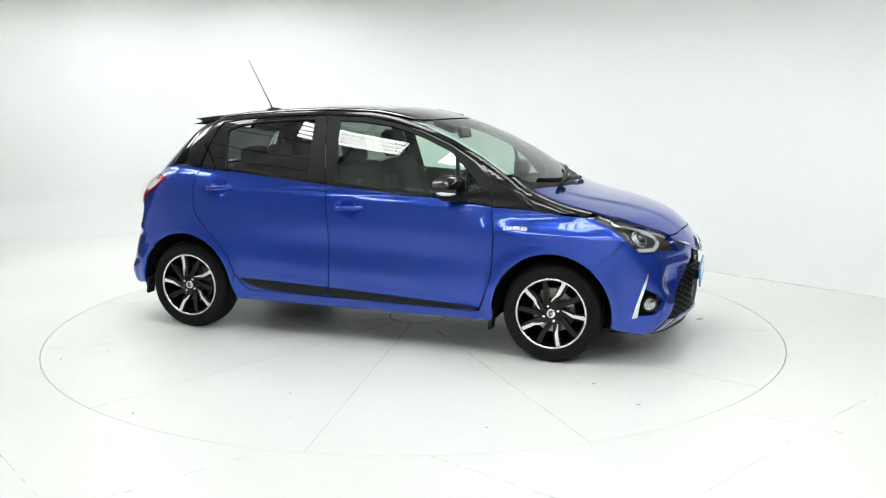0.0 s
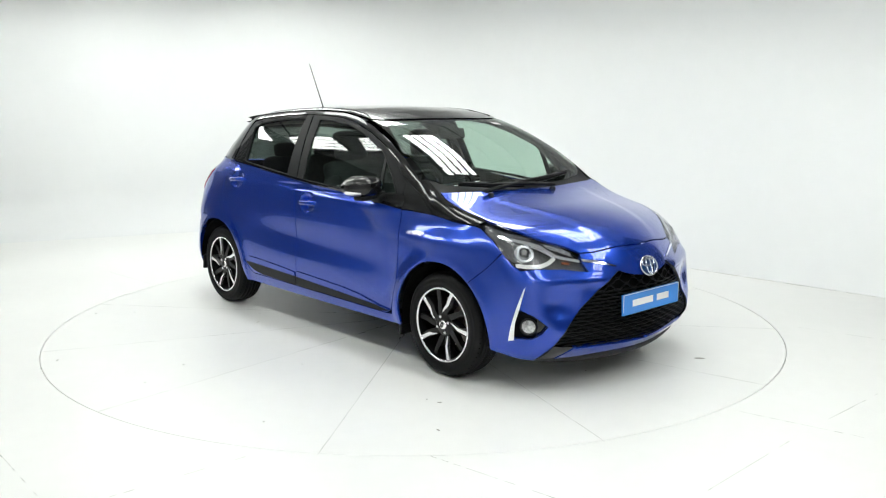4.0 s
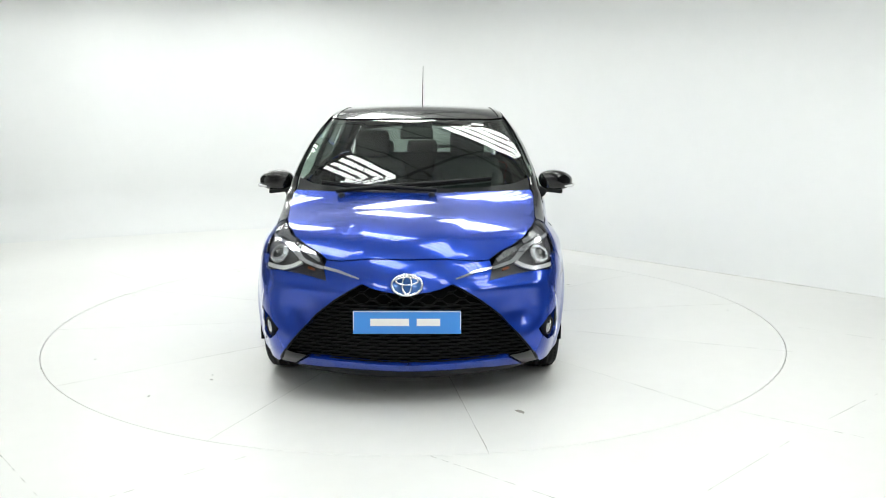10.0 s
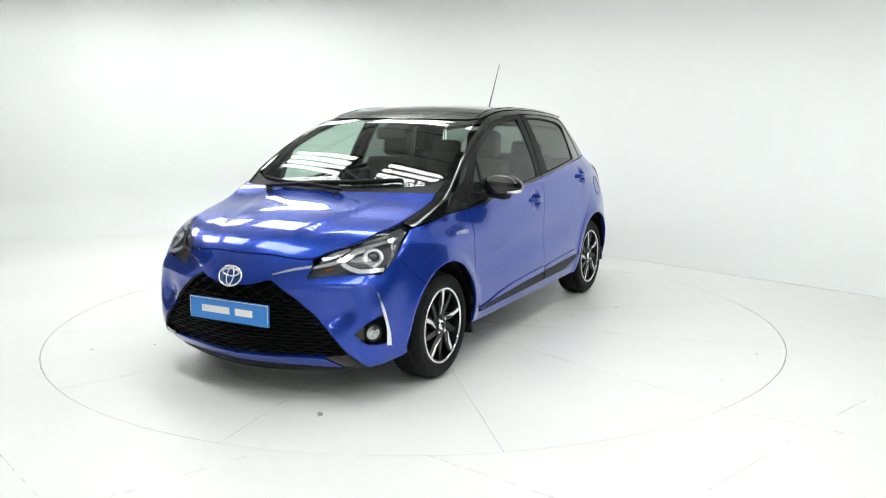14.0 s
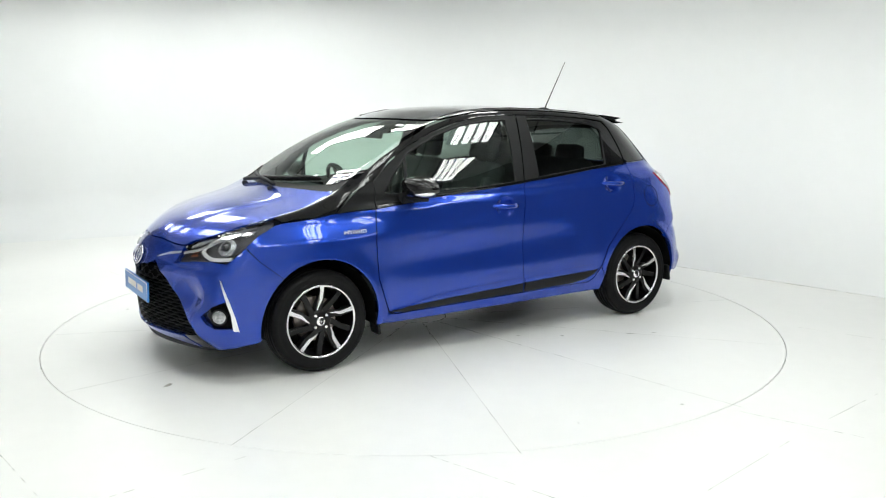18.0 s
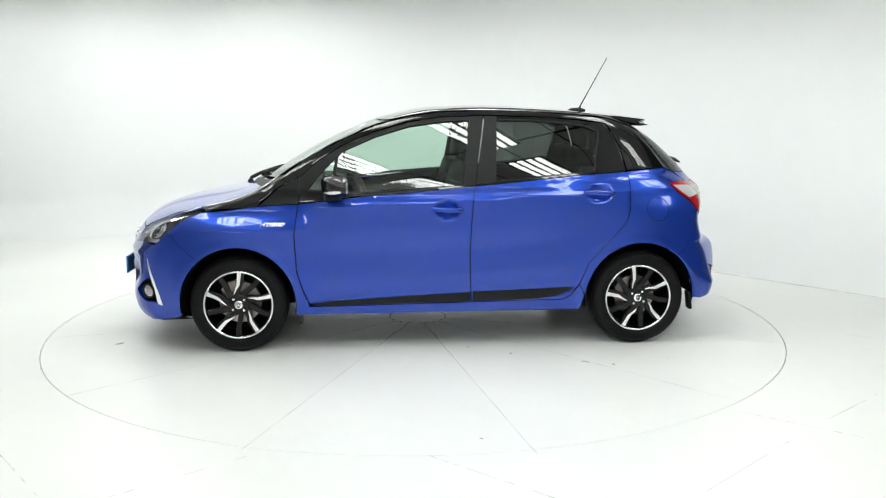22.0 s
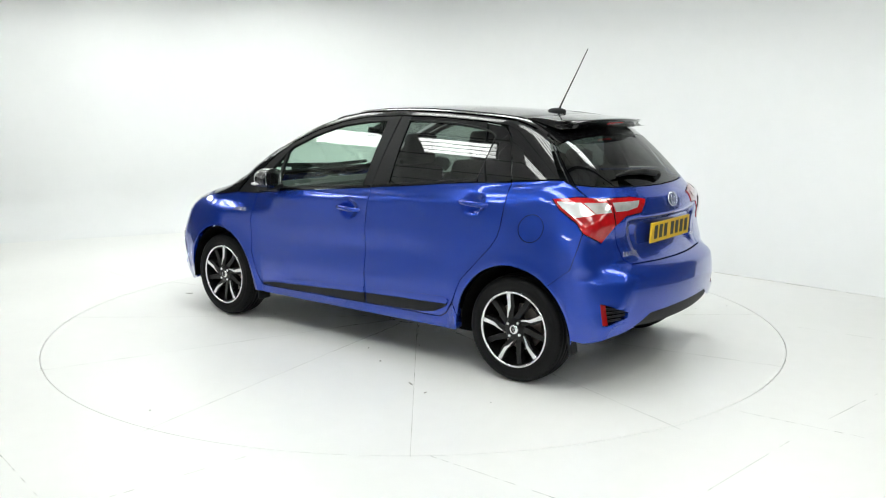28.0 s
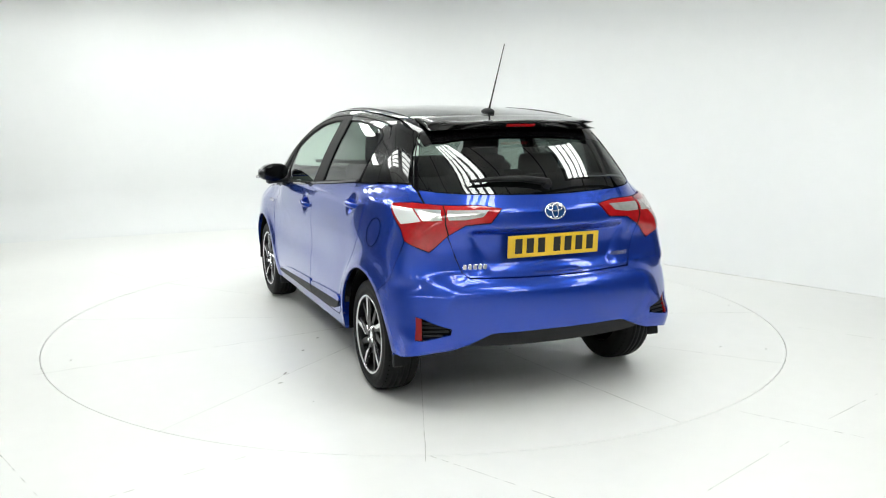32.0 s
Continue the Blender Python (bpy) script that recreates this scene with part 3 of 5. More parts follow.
def sheet(chart, outline, holes=(), h=0.03, off=0.0, flange=0.014, inset=0.0, raw=False, lift=None):
    """A panel on the body: outline (flagged points) triangulated in a chart, laid on the form, its rim turned inward.
    off: metres proud of the body; inset: how far the rim steps back from its line, for the joint. Returns verts, normals, faces."""
    loops = [outline] + list(holes)
    polys = []
    for k, lp in enumerate(loops):
        q = np.array(lp, float) if raw else to_chart(chart, surf(lp))
        area = 0.5 * np.sum(q[:, 0] * np.roll(q[:, 1], -1) - q[:, 1] * np.roll(q[:, 0], -1))
        if (area < 0) != (k > 0):
            q = q[::-1]
        q = resample(q, h)
        if inset:
            t = np.roll(q, -1, axis=0) - np.roll(q, 1, axis=0)
            t /= np.maximum(np.linalg.norm(t, axis=1, keepdims=True), 1e-9)
            q = q + inset * np.stack([-t[:, 1], t[:, 0]], 1)
        polys.append(q)
    lo, hi = polys[0].min(0), polys[0].max(0)
    gx, gy = np.meshgrid(np.arange(lo[0] + h / 2, hi[0], h), np.arange(lo[1] + h / 2, hi[1], h))
    gx = gx + (np.arange(gx.shape[0])[:, None] % 2) * h * 0.5
    g = np.stack([gx.ravel(), gy.ravel()], 1)
    keep = np.ones(len(g), bool)
    for k, q in enumerate(polys):
        ins = inside_poly(g, q)
        keep &= ins if k == 0 else ~ins
    g = g[keep]
    allb = np.concatenate(polys)
    if len(g):
        d = np.min([np.hypot(g[:, 0] - b[0], g[:, 1] - b[1]) for b in allb], axis=0)
        g = g[d > h * 0.55]
    V = np.concatenate([allb, g]) if len(g) else allb
    edges, s = [], 0
    for q in polys:
        n = len(q)
        edges += [(s + i, s + (i + 1) % n) for i in range(n)]
        s += n
    vo, eo, fo, ov, oe, of = delaunay_2d_cdt([Vector(v) for v in V], edges, [], 0, 1e-6)
    W = np.array([v[:] for v in vo])
    F3 = np.array([f[:] for f in fo])
    cen = W[F3].mean(1)
    keep = inside_poly(cen, polys[0])
    for q in polys[1:]:
        keep &= ~inside_poly(cen, q)
    F3 = F3[keep]
    O, D = chart_rays(chart, W)
    P, ok = cast(O, D)
    N = grad(P)
    if lift is not None:
        off = lift(P)[:, None]
    P = P + N * off
    # which way do the faces look
    a, b, c = P[F3[:, 0]], P[F3[:, 1]], P[F3[:, 2]]
    if np.sum(np.cross(b - a, c - a) * N[F3[:, 0]]) < 0:
        F3 = F3[:, ::-1]
    faces = [tuple(f) for f in F3]
    verts, norms = list(P), list(N)
    if flange:
        # rim: half-edges used once
        seen = {}
        for f in faces:
            for i in range(3):
                seen[(f[i], f[(i + 1) % 3])] = 1
        rim = [(i, j) for (i, j) in seen if (j, i) not in seen]
        ids = {}
        for i, j in rim:
            for v in (i, j):
                if v not in ids:
                    t = np.zeros(3)
                    ids[v] = len(verts)
                    verts += [P[v], P[v] - N[v] * flange]
                    norms += [None, None]
        acc = {}
        for i, j in rim:
            nn = np.cross(P[j] - P[i], N[i])
            for v in (i, j):
                acc[v] = acc.get(v, 0) + nn
        for v, k in ids.items():
            nn = acc[v] / max(np.linalg.norm(acc[v]), 1e-9)
            norms[k] = norms[k + 1] = nn
        for i, j in rim:
            faces.append((ids[j], ids[i], ids[i] + 1, ids[j] + 1))
    return np.array(verts), np.array(norms), faces


def sheet_mesh(name, data, mirror=False):
    V, N, faces = data
    if mirror:
        V, N = V * [1, -1, 1], N * [1, -1, 1]
        faces = [f[::-1] for f in faces]
    me = bpy.data.meshes.new(name)
    me.from_pydata([tuple(v) for v in V], [], faces)
    me.polygons.foreach_set("use_smooth", [True] * len(me.polygons))
    me.normals_split_custom_set_from_vertices([tuple(n) for n in N])
    return me


def both_sides(name, data, material, parents, label=""):
    """The panel on the left and its mirror on the right; parents: one or two."""
    if not isinstance(parents, (list, tuple)):
        parents = (parents, parents)
    return [link(name, sheet_mesh(name, data, mirror=bool(k)), parents[k], material, label) for k in (0, 1)]


def mirrored(outline):
    """A closed outline from a half outline that begins and ends on the centre line of a top, front or rear chart."""
    flip = [(k, a, -b) if k == "t" else (k, -a, b) for k, a, b in outline[::-1]]
    return outline + [p for p in flip if abs(p[2] if p[0] == "t" else p[1]) > 1e-6]


# edge where roof or windscreen meets the cabin's side
def rail(x):
    y = 0.6
    for _ in range(12):
        z = float(roof_z(x)) - float(roof_k(x)) * y * y
        y = float(cab_w(x)) - 0.31 * (z - 1.0) - 0.36 * max(z - 1.0, 0) ** 2
    return y - 0.006
# ---------------------------------------------------------------- car: panels
car = new("car")
tagged(car, "small blue metallic hatchback with gloss black roof on a turntable", "car")

RAILX = [-1.36, -1.25, -1.1, -0.9, -0.6, -0.3, 0.0, 0.2, 0.4, 0.6, 0.8, 1.0, 1.15, 1.3, 1.42]
RAIL = T(*[(x, rail(x)) for x in RAILX])

# bonnet
HOOD_EDGE = T((1.965, 0.0), (1.957, 0.10), (1.945, 0.18), (1.93, 0.26), (1.912, 0.34), (1.885, 0.410), (1.842, 0.453), (1.771, 0.534), (1.693, 0.601), (1.569, 0.657), (1.474, 0.681))
HOOD_SIDE = T((1.42, 0.684), (1.3, 0.694), (1.16, 0.704))
COWL = T((1.105, 0.690), (1.135, 0.60), (1.175, 0.42), (1.213, 0.22), (1.227, 0.0))
hood = link("bonnet", sheet_mesh("bonnet", sheet("top", mirrored(HOOD_EDGE + HOOD_SIDE + COWL), inset=0.001, h=0.026)), car, M_PAINT)

# windscreen and roof
WS_SIDE = T(*[(x, rail(x) - 0.035) for x in (0.98, 0.8, 0.6, 0.4, 0.30)])
WS_TOP = T((0.36, 0.50), (0.395, 0.30), (0.41, 0.0))
ws_out = [("t", 1.17, 0.0), ("t", 1.157, 0.22), ("t", 1.12, 0.42), ("t", 1.06, 0.60)] + WS_SIDE + WS_TOP
windscreen = link("windscreen", sheet_mesh("windscreen", sheet("top", mirrored(ws_out), off=-0.006, flange=0.005)), car, M_GLASS, "green-tinted windscreen")
cowl_out = COWL[::-1] + T((1.0, rail(0.98) - 0.035), (1.06, 0.60), (1.12, 0.42), (1.157, 0.22), (1.17, 0.0))
link("cowl_panel", sheet_mesh("cowl_panel", sheet("top", mirrored(cowl_out), off=-0.008)), car, M_BLACKM)

ROOF_SIDE = T(*[(x, rail(x) - 0.008) for x in (0.2, 0.0, -0.3, -0.6, -0.9, -1.1, -1.25, -1.36)])
roof_out = [("t", 0.403, 0.0), ("t", 0.388, 0.30), ("t", 0.352, 0.50), ("t", 0.30, rail(0.30) - 0.03)] + ROOF_SIDE + T((-1.38, 0.45), (-1.40, 0.0))
roof = link("roof", sheet_mesh("roof", sheet("top", mirrored(roof_out), inset=0.001)), car, M_BLACKG, "gloss black roof")

# black side frame: A-pillar, roof rail, C-pillar
DTOP = [(0.86, 1.085), (0.75, 1.185), (0.6, 1.275), (0.4, 1.357), (0.2, 1.412), (0.0, 1.441), (-0.28, 1.452), (-0.6, 1.444), (-0.9, 1.423), (-1.06, 1.40)]
side_frame = (RAIL[::-1][3:] + S((-1.19, 1.365), (-1.06, 1.402)) + S(*DTOP[::-1][1:])
              + S((0.92, 1.062)))
both_sides("pillar_rail", sheet("side", side_frame, off=-0.001, h=0.025), M_BLACKG, car, "gloss black pillar and roof rail")
cap_out = (T((1.472, 0.690), (1.42, 0.687), (1.3, 0.697), (1.16, 0.707), (1.08, 0.698), (1.0, rail(1.0) - 0.028), (0.975, rail(0.975)))
           + S((0.922, 1.058), (0.995, 1.02), (1.128, 0.907), (1.276, 0.886), (1.44, 0.872)))
both_sides("pillar_cap", sheet("top", cap_out, off=-0.001, h=0.018), M_BLACKG, car, "gloss black pillar foot beside the bonnet")
sail = S((0.878, 0.918), (1.12, 0.904), (0.995, 1.015), (0.92, 1.055), (0.868, 1.08))
both_sides("sail_panel", sheet("side", sail, off=-0.002, h=0.025, inset=0.0015), M_BLACKM, car)

c_out = S((-1.06, 1.398), (-1.10, 1.35), (-1.145, 1.237), (-1.18, 1.108), (-1.40, 1.12), (-1.46, 1.12)) + R((0.662, 1.105), (0.628, 1.197), (0.571, 1.308), (0.540, 1.358)) + S((-1.25, 1.38))
both_sides("rear_pillar", sheet("fan", c_out, h=0.02, inset=0.001), M_BLACKG, car, "gloss black rear pillar")

# wings
fender_out = (S((0.882, 0.912), (0.907, 0.735), (0.896, 0.507), (0.857, 0.381), (0.825, 0.30), (0.81, 0.232), (0.90, 0.232))
              + arch(AXF, 186, 50) + S((1.60, 0.675), (1.664, 0.757), (1.585, 0.815), (1.478, 0.86), (1.44, 0.866), (1.276, 0.88), (1.128, 0.902)))
both_sides("front_wing", sheet("fan", fender_out, inset=0.001, h=0.028), M_PAINT, car)

# doors
fd_out = S((0.877, 0.915), (0.902, 0.735), (0.891, 0.507), (0.853, 0.385), (0.82, 0.308), (0.766, 0.283), (-0.180, 0.299), (-0.171, 0.489), (-0.177, 0.757), (-0.201, 1.016),
           (0.047, 0.995), (0.537, 0.955))
front_doors = both_sides("front_door", sheet("side", fd_out, inset=0.001, h=0.022), M_PAINT, car)
rd_out = S((-0.204, 1.018), (-0.181, 0.757), (-0.175, 0.489), (-0.184, 0.299), (-0.76, 0.305), (-0.807, 0.332), (-0.862, 0.408), (-0.919, 0.54), (-1.049, 0.676), (-1.12, 0.75), (-1.160, 0.807), (-1.176, 0.87), (-1.183, 1.0), (-1.177, 1.096), (-0.851, 1.078), (-0.508, 1.044))
rear_doors = both_sides("rear_door", sheet("side", rd_out, inset=0.001, h=0.022), M_PAINT, car)

FWIN = S((0.82, 1.00), (0.74, 1.105), (0.605, 1.235), (0.402, 1.322), (0.191, 1.385), (-0.019, 1.412), (-0.186, 1.418), (-0.135, 1.025), (0.30, 0.993), (0.55, 0.972))
RWIN = S((-0.355, 1.422), (-0.55, 1.418), (-0.713, 1.407), (-0.92, 1.382), (-1.0, 1.352), (-1.01, 1.335), (-0.965, 1.11), (-0.94, 1.10), (-0.33, 1.046))
ff_out = S((0.872, 0.923), (0.868, 1.075), (0.75, 1.178), (0.6, 1.268), (0.4, 1.35), (0.2, 1.406), (0.0, 1.436), (-0.277, 1.447), (-0.203, 1.022), (0.047, 1.002), (0.537, 0.962))
both_sides("window_frame", sheet("side", ff_out, [FWIN], h=0.02, off=-0.003, flange=0.02), M_BLACKM, front_doors)
rf_out = S((-0.287, 1.447), (-0.6, 1.439), (-0.9, 1.417), (-1.05, 1.392), (-1.095, 1.345), (-1.138, 1.237), (-1.172, 1.103), (-0.851, 1.083), (-0.508, 1.05), (-0.208, 1.024))
both_sides("window_frame", sheet("side", rf_out, [RWIN], h=0.02, off=-0.003, flange=0.02), M_BLACKG, rear_doors)
bp_out = S((-0.289, 1.445), (-0.362, 1.443), (-0.336, 1.044), (-0.210, 1.028))
both_sides("pillar_cover", sheet("side", bp_out, h=0.03, off=-0.001, flange=0.004), M_BLACKM, rear_doors)
both_sides("window_glass", sheet("side", FWIN, h=0.05, off=-0.008, flange=0.004), M_GLASS, front_doors, "green-tinted side glass")
both_sides("window_glass", sheet("side", RWIN, h=0.05, off=-0.008, flange=0.004), M_DARKGL, rear_doors, "dark privacy glass")

# sills and rear quarters
sill_out = S((0.822, 0.284), (0.812, 0.228), (-0.87, 0.238), (-0.895, 0.33), (-0.865, 0.395), (-0.81, 0.327), (-0.762, 0.30), (-0.18, 0.294), (0.766, 0.279))
both_sides("sill", sheet("side", sill_out, h=0.025, flange=0.05), M_PAINT, car)
quarter_out = (S((-1.182, 1.10), (-1.187, 1.0), (-1.180, 0.87), (-1.164, 0.807), (-1.124, 0.75), (-1.053, 0.677), (-0.923, 0.54), (-0.867, 0.406), (-0.90, 0.33)) + arch(AXR, 8, 130)
               + S((-1.595, 0.67), (-1.632, 0.856), (-1.597, 0.904), (-1.50, 0.97), (-1.443, 1.025), (-1.553, 1.038)) + R((0.636, 1.034), (0.641, 1.091)) + S((-1.46, 1.113), (-1.40, 1.114)))
both_sides("rear_quarter", sheet("fan", quarter_out, inset=0.001, h=0.028), M_PAINT, car)

# front bumper with its openings
HL_LOW = S((1.668, 0.752)) + F((0.758, 0.697), (0.739, 0.669), (0.663, 0.676), (0.54, 0.668), (0.408, 0.646))
HL_IN = F((0.424, 0.700)) + T((1.844, 0.455), (1.773, 0.536), (1.695, 0.603), (1.571, 0.659), (1.476, 0.683)) + S((1.482, 0.866), (1.589, 0.82))
headl_out = HL_LOW + HL_IN
GRILLE_H = F((0.0, 0.598), (0.06, 0.600), (0.12, 0.608), (0.175, 0.621), (0.226, 0.640), (0.279, 0.613), (0.373, 0.552), (0.469, 0.472), (0.553, 0.380), (0.625, 0.289), (0.672, 0.197),
             (0.585, 0.197), (0.511, 0.252), (0.40, 0.246), (0.208, 0.238), (0.0, 0.235))
bump_top = T((1.968, 0.0), (1.960, 0.10), (1.948, 0.18), (1.933, 0.26), (1.915, 0.34), (1.888, 0.413)) + F((0.424, 0.697)) + HL_LOW[::-1]
bump_side = S((1.60, 0.673)) + arch(AXF, 49.7, -10, n=8)
FOG_H = F((0.762, 0.47), (0.722, 0.441), (0.665, 0.383), (0.69, 0.345), (0.72, 0.315), (0.768, 0.312))
bump_out = bump_top + bump_side + S((1.62, 0.225)) + F((0.74, 0.20), (0.685, 0.19)) + F((0.677, 0.197)) + GRILLE_H[:10][::-1]
bump_half = sheet("fan", bump_out, h=0.024, flange=0.03, holes=[FOG_H], inset=0.001)
lip_out = F((0.0, 0.231), (0.208, 0.234), (0.40, 0.242), (0.509, 0.247), (0.58, 0.192), (0.40, 0.188), (0.2, 0.183), (0.0, 0.182))


def join_mirror(name, data, parent, material, label=""):
    V, N, faces = data
    V = V.copy()
    mid = np.abs(V[:, 1]) < 0.0025
    V[mid, 1] = 0.0
    faces = [f for f in faces if not all(mid[i] for i in f)]
    k = len(V)
    V2 = np.concatenate([V, V * [1, -1, 1]])
    N2 = np.concatenate([N, N * [1, -1, 1]])
    return link(name, sheet_mesh(name, (V2, N2, list(faces) + [tuple(i + k for i in f[::-1]) for f in faces])), parent, material, label)


front_bumper = join_mirror("front_bumper", bump_half, car, M_PAINT)
join_mirror("lower_lip", sheet("fan", lip_out, h=0.03, flange=0.03), front_bumper, M_PAINT)
grille_bed = sheet("front", mirrored(GRILLE_H), off=-0.045, flange=0.0, h=0.04)
grille = link("grille", sheet_mesh("grille", grille_bed), car, M_GAP, "black honeycomb grille")
headlights = both_sides("headlight", sheet("fan", headl_out, h=0.025, off=-0.03, flange=0.0), M_LAMPDK, car, "headlight with chrome and black inside")
both_sides("lens_cover", sheet("fan", headl_out, h=0.025, off=0.0, inset=0.001, flange=0.03), M_CLEAR, headlights, "clear lens cover")

# rear: tailgate, glass, lamps, bumper
RG = R((0.0, 1.067), (0.2, 1.07), (0.424, 1.077), (0.568, 1.086), (0.628, 1.097), (0.602, 1.196), (0.556, 1.307), (0.525, 1.358), (0.436, 1.383), (0.0, 1.395))
tg_out = R((0.0, 1.063), (0.2, 1.066), (0.423, 1.073), (0.568, 1.082), (0.630, 1.091), (0.629, 1.030), (0.571, 1.027), (0.394, 1.026), (0.280, 1.008), (0.345, 0.936), (0.474, 0.927), (0.556, 0.881), (0.515, 0.773),
           (0.49, 0.70), (0.46, 0.674), (0.2, 0.668), (0.0, 0.667))
tailgate = link("tailgate", sheet_mesh("tailgate", sheet("rear", mirrored(tg_out), inset=0.001)), car, M_PAINT)
link("rear_window", sheet_mesh("rear_window", sheet("rear", mirrored(RG), inset=0.001, off=-0.001, flange=0.01)), tailgate, M_DARKGL, "dark tinted rear window")
lamp_out = S((-1.448, 1.025), (-1.503, 0.973), (-1.599, 0.908), (-1.634, 0.859)) + R((0.644, 0.802), (0.558, 0.883), (0.474, 0.931), (0.348, 0.94), (0.283, 1.006), (0.394, 1.022), (0.572, 1.023)) + S((-1.553, 1.033))
tail_lights = both_sides("tail_light", sheet("fan", lamp_out, h=0.02, off=0.004, flange=0.03, inset=0.001), M_REDGL, car, "red and clear tail light")
VENT_H = R((0.738, 0.50), (0.71, 0.49), (0.582, 0.44), (0.585, 0.41), (0.72, 0.383), (0.752, 0.385))
rb_half = (R((0.0, 0.662), (0.2, 0.663), (0.465, 0.669), (0.495, 0.697), (0.52, 0.77), (0.562, 0.876), (0.644, 0.796)) + S((-1.635, 0.854), (-1.5975, 0.67)) + arch(AXR, 130.3, 184, n=8)
           + S((-1.615, 0.30)) + S((-1.67, 0.288)) + R((0.683, 0.316), (0.582, 0.329), (0.52, 0.347), (0.38, 0.406), (0.0, 0.408)))
rear_bumper = join_mirror("rear_bumper", sheet("fan", rb_half, holes=[VENT_H], h=0.025, flange=0.03), car, M_PAINT)
diff_out = R((0.0, 0.404), (0.378, 0.402), (0.515, 0.344), (0.40, 0.335), (0.2, 0.33), (0.0, 0.33))
link("rear_diffuser", sheet_mesh("rear_diffuser", sheet("rear", mirrored(diff_out), off=-0.012, flange=0.03)), rear_bumper, M_BLACKM)


# dark shell under the panels
shell_lo = (S((1.40, 0.84), (1.1, 0.885), (0.87, 0.905), (0.4, 0.955), (-0.2, 1.0), (-0.85, 1.07), (-1.35, 1.10)) + R((0.597, 1.085), (0.3, 1.05), (0.0, 1.045), (0.0, 0.40), (0.45, 0.36)) + S((-1.66, 0.30))
            + arch(AXR, 176, 5, r=0.365) + S((-0.87, 0.25), (0.80, 0.245)) + arch(AXF, 186, 0, r=0.365) + S((1.66, 0.26)) + F((0.70, 0.26), (0.69, 0.60), (0.40, 0.60)) + S((1.50, 0.78)))
both_sides("inner_shell", sheet("fan", shell_lo, h=0.045, off=-0.022, flange=0.0), M_GAP, car)


# ---------------------------------------------------------------- car: wheels
FACE = Matrix(((-1, 0, 0, 0), (0, 0, 1, 0), (0, 1, 0, 0), (0, 0, 0, 1)))  # viewer's right, up, outward


def polar(r, deg):
    return (r * math.cos(radians(deg)), r * math.sin(radians(deg)))


def band(path, widths):
    """An outline round a bent bar: path of (x, y), a width at each."""
    P = [Vector(p) for p in path]
    left, right = [], []
    for i, p in enumerate(P):
        d = (P[min(i + 1, len(P) - 1)] - P[max(i - 1, 0)]).normalized()
        n = Vector((-d.y, d.x)) * widths[i] / 2
        left.append(tuple(p + n))
        right.append(tuple(p - n))
    return right + left[::-1]


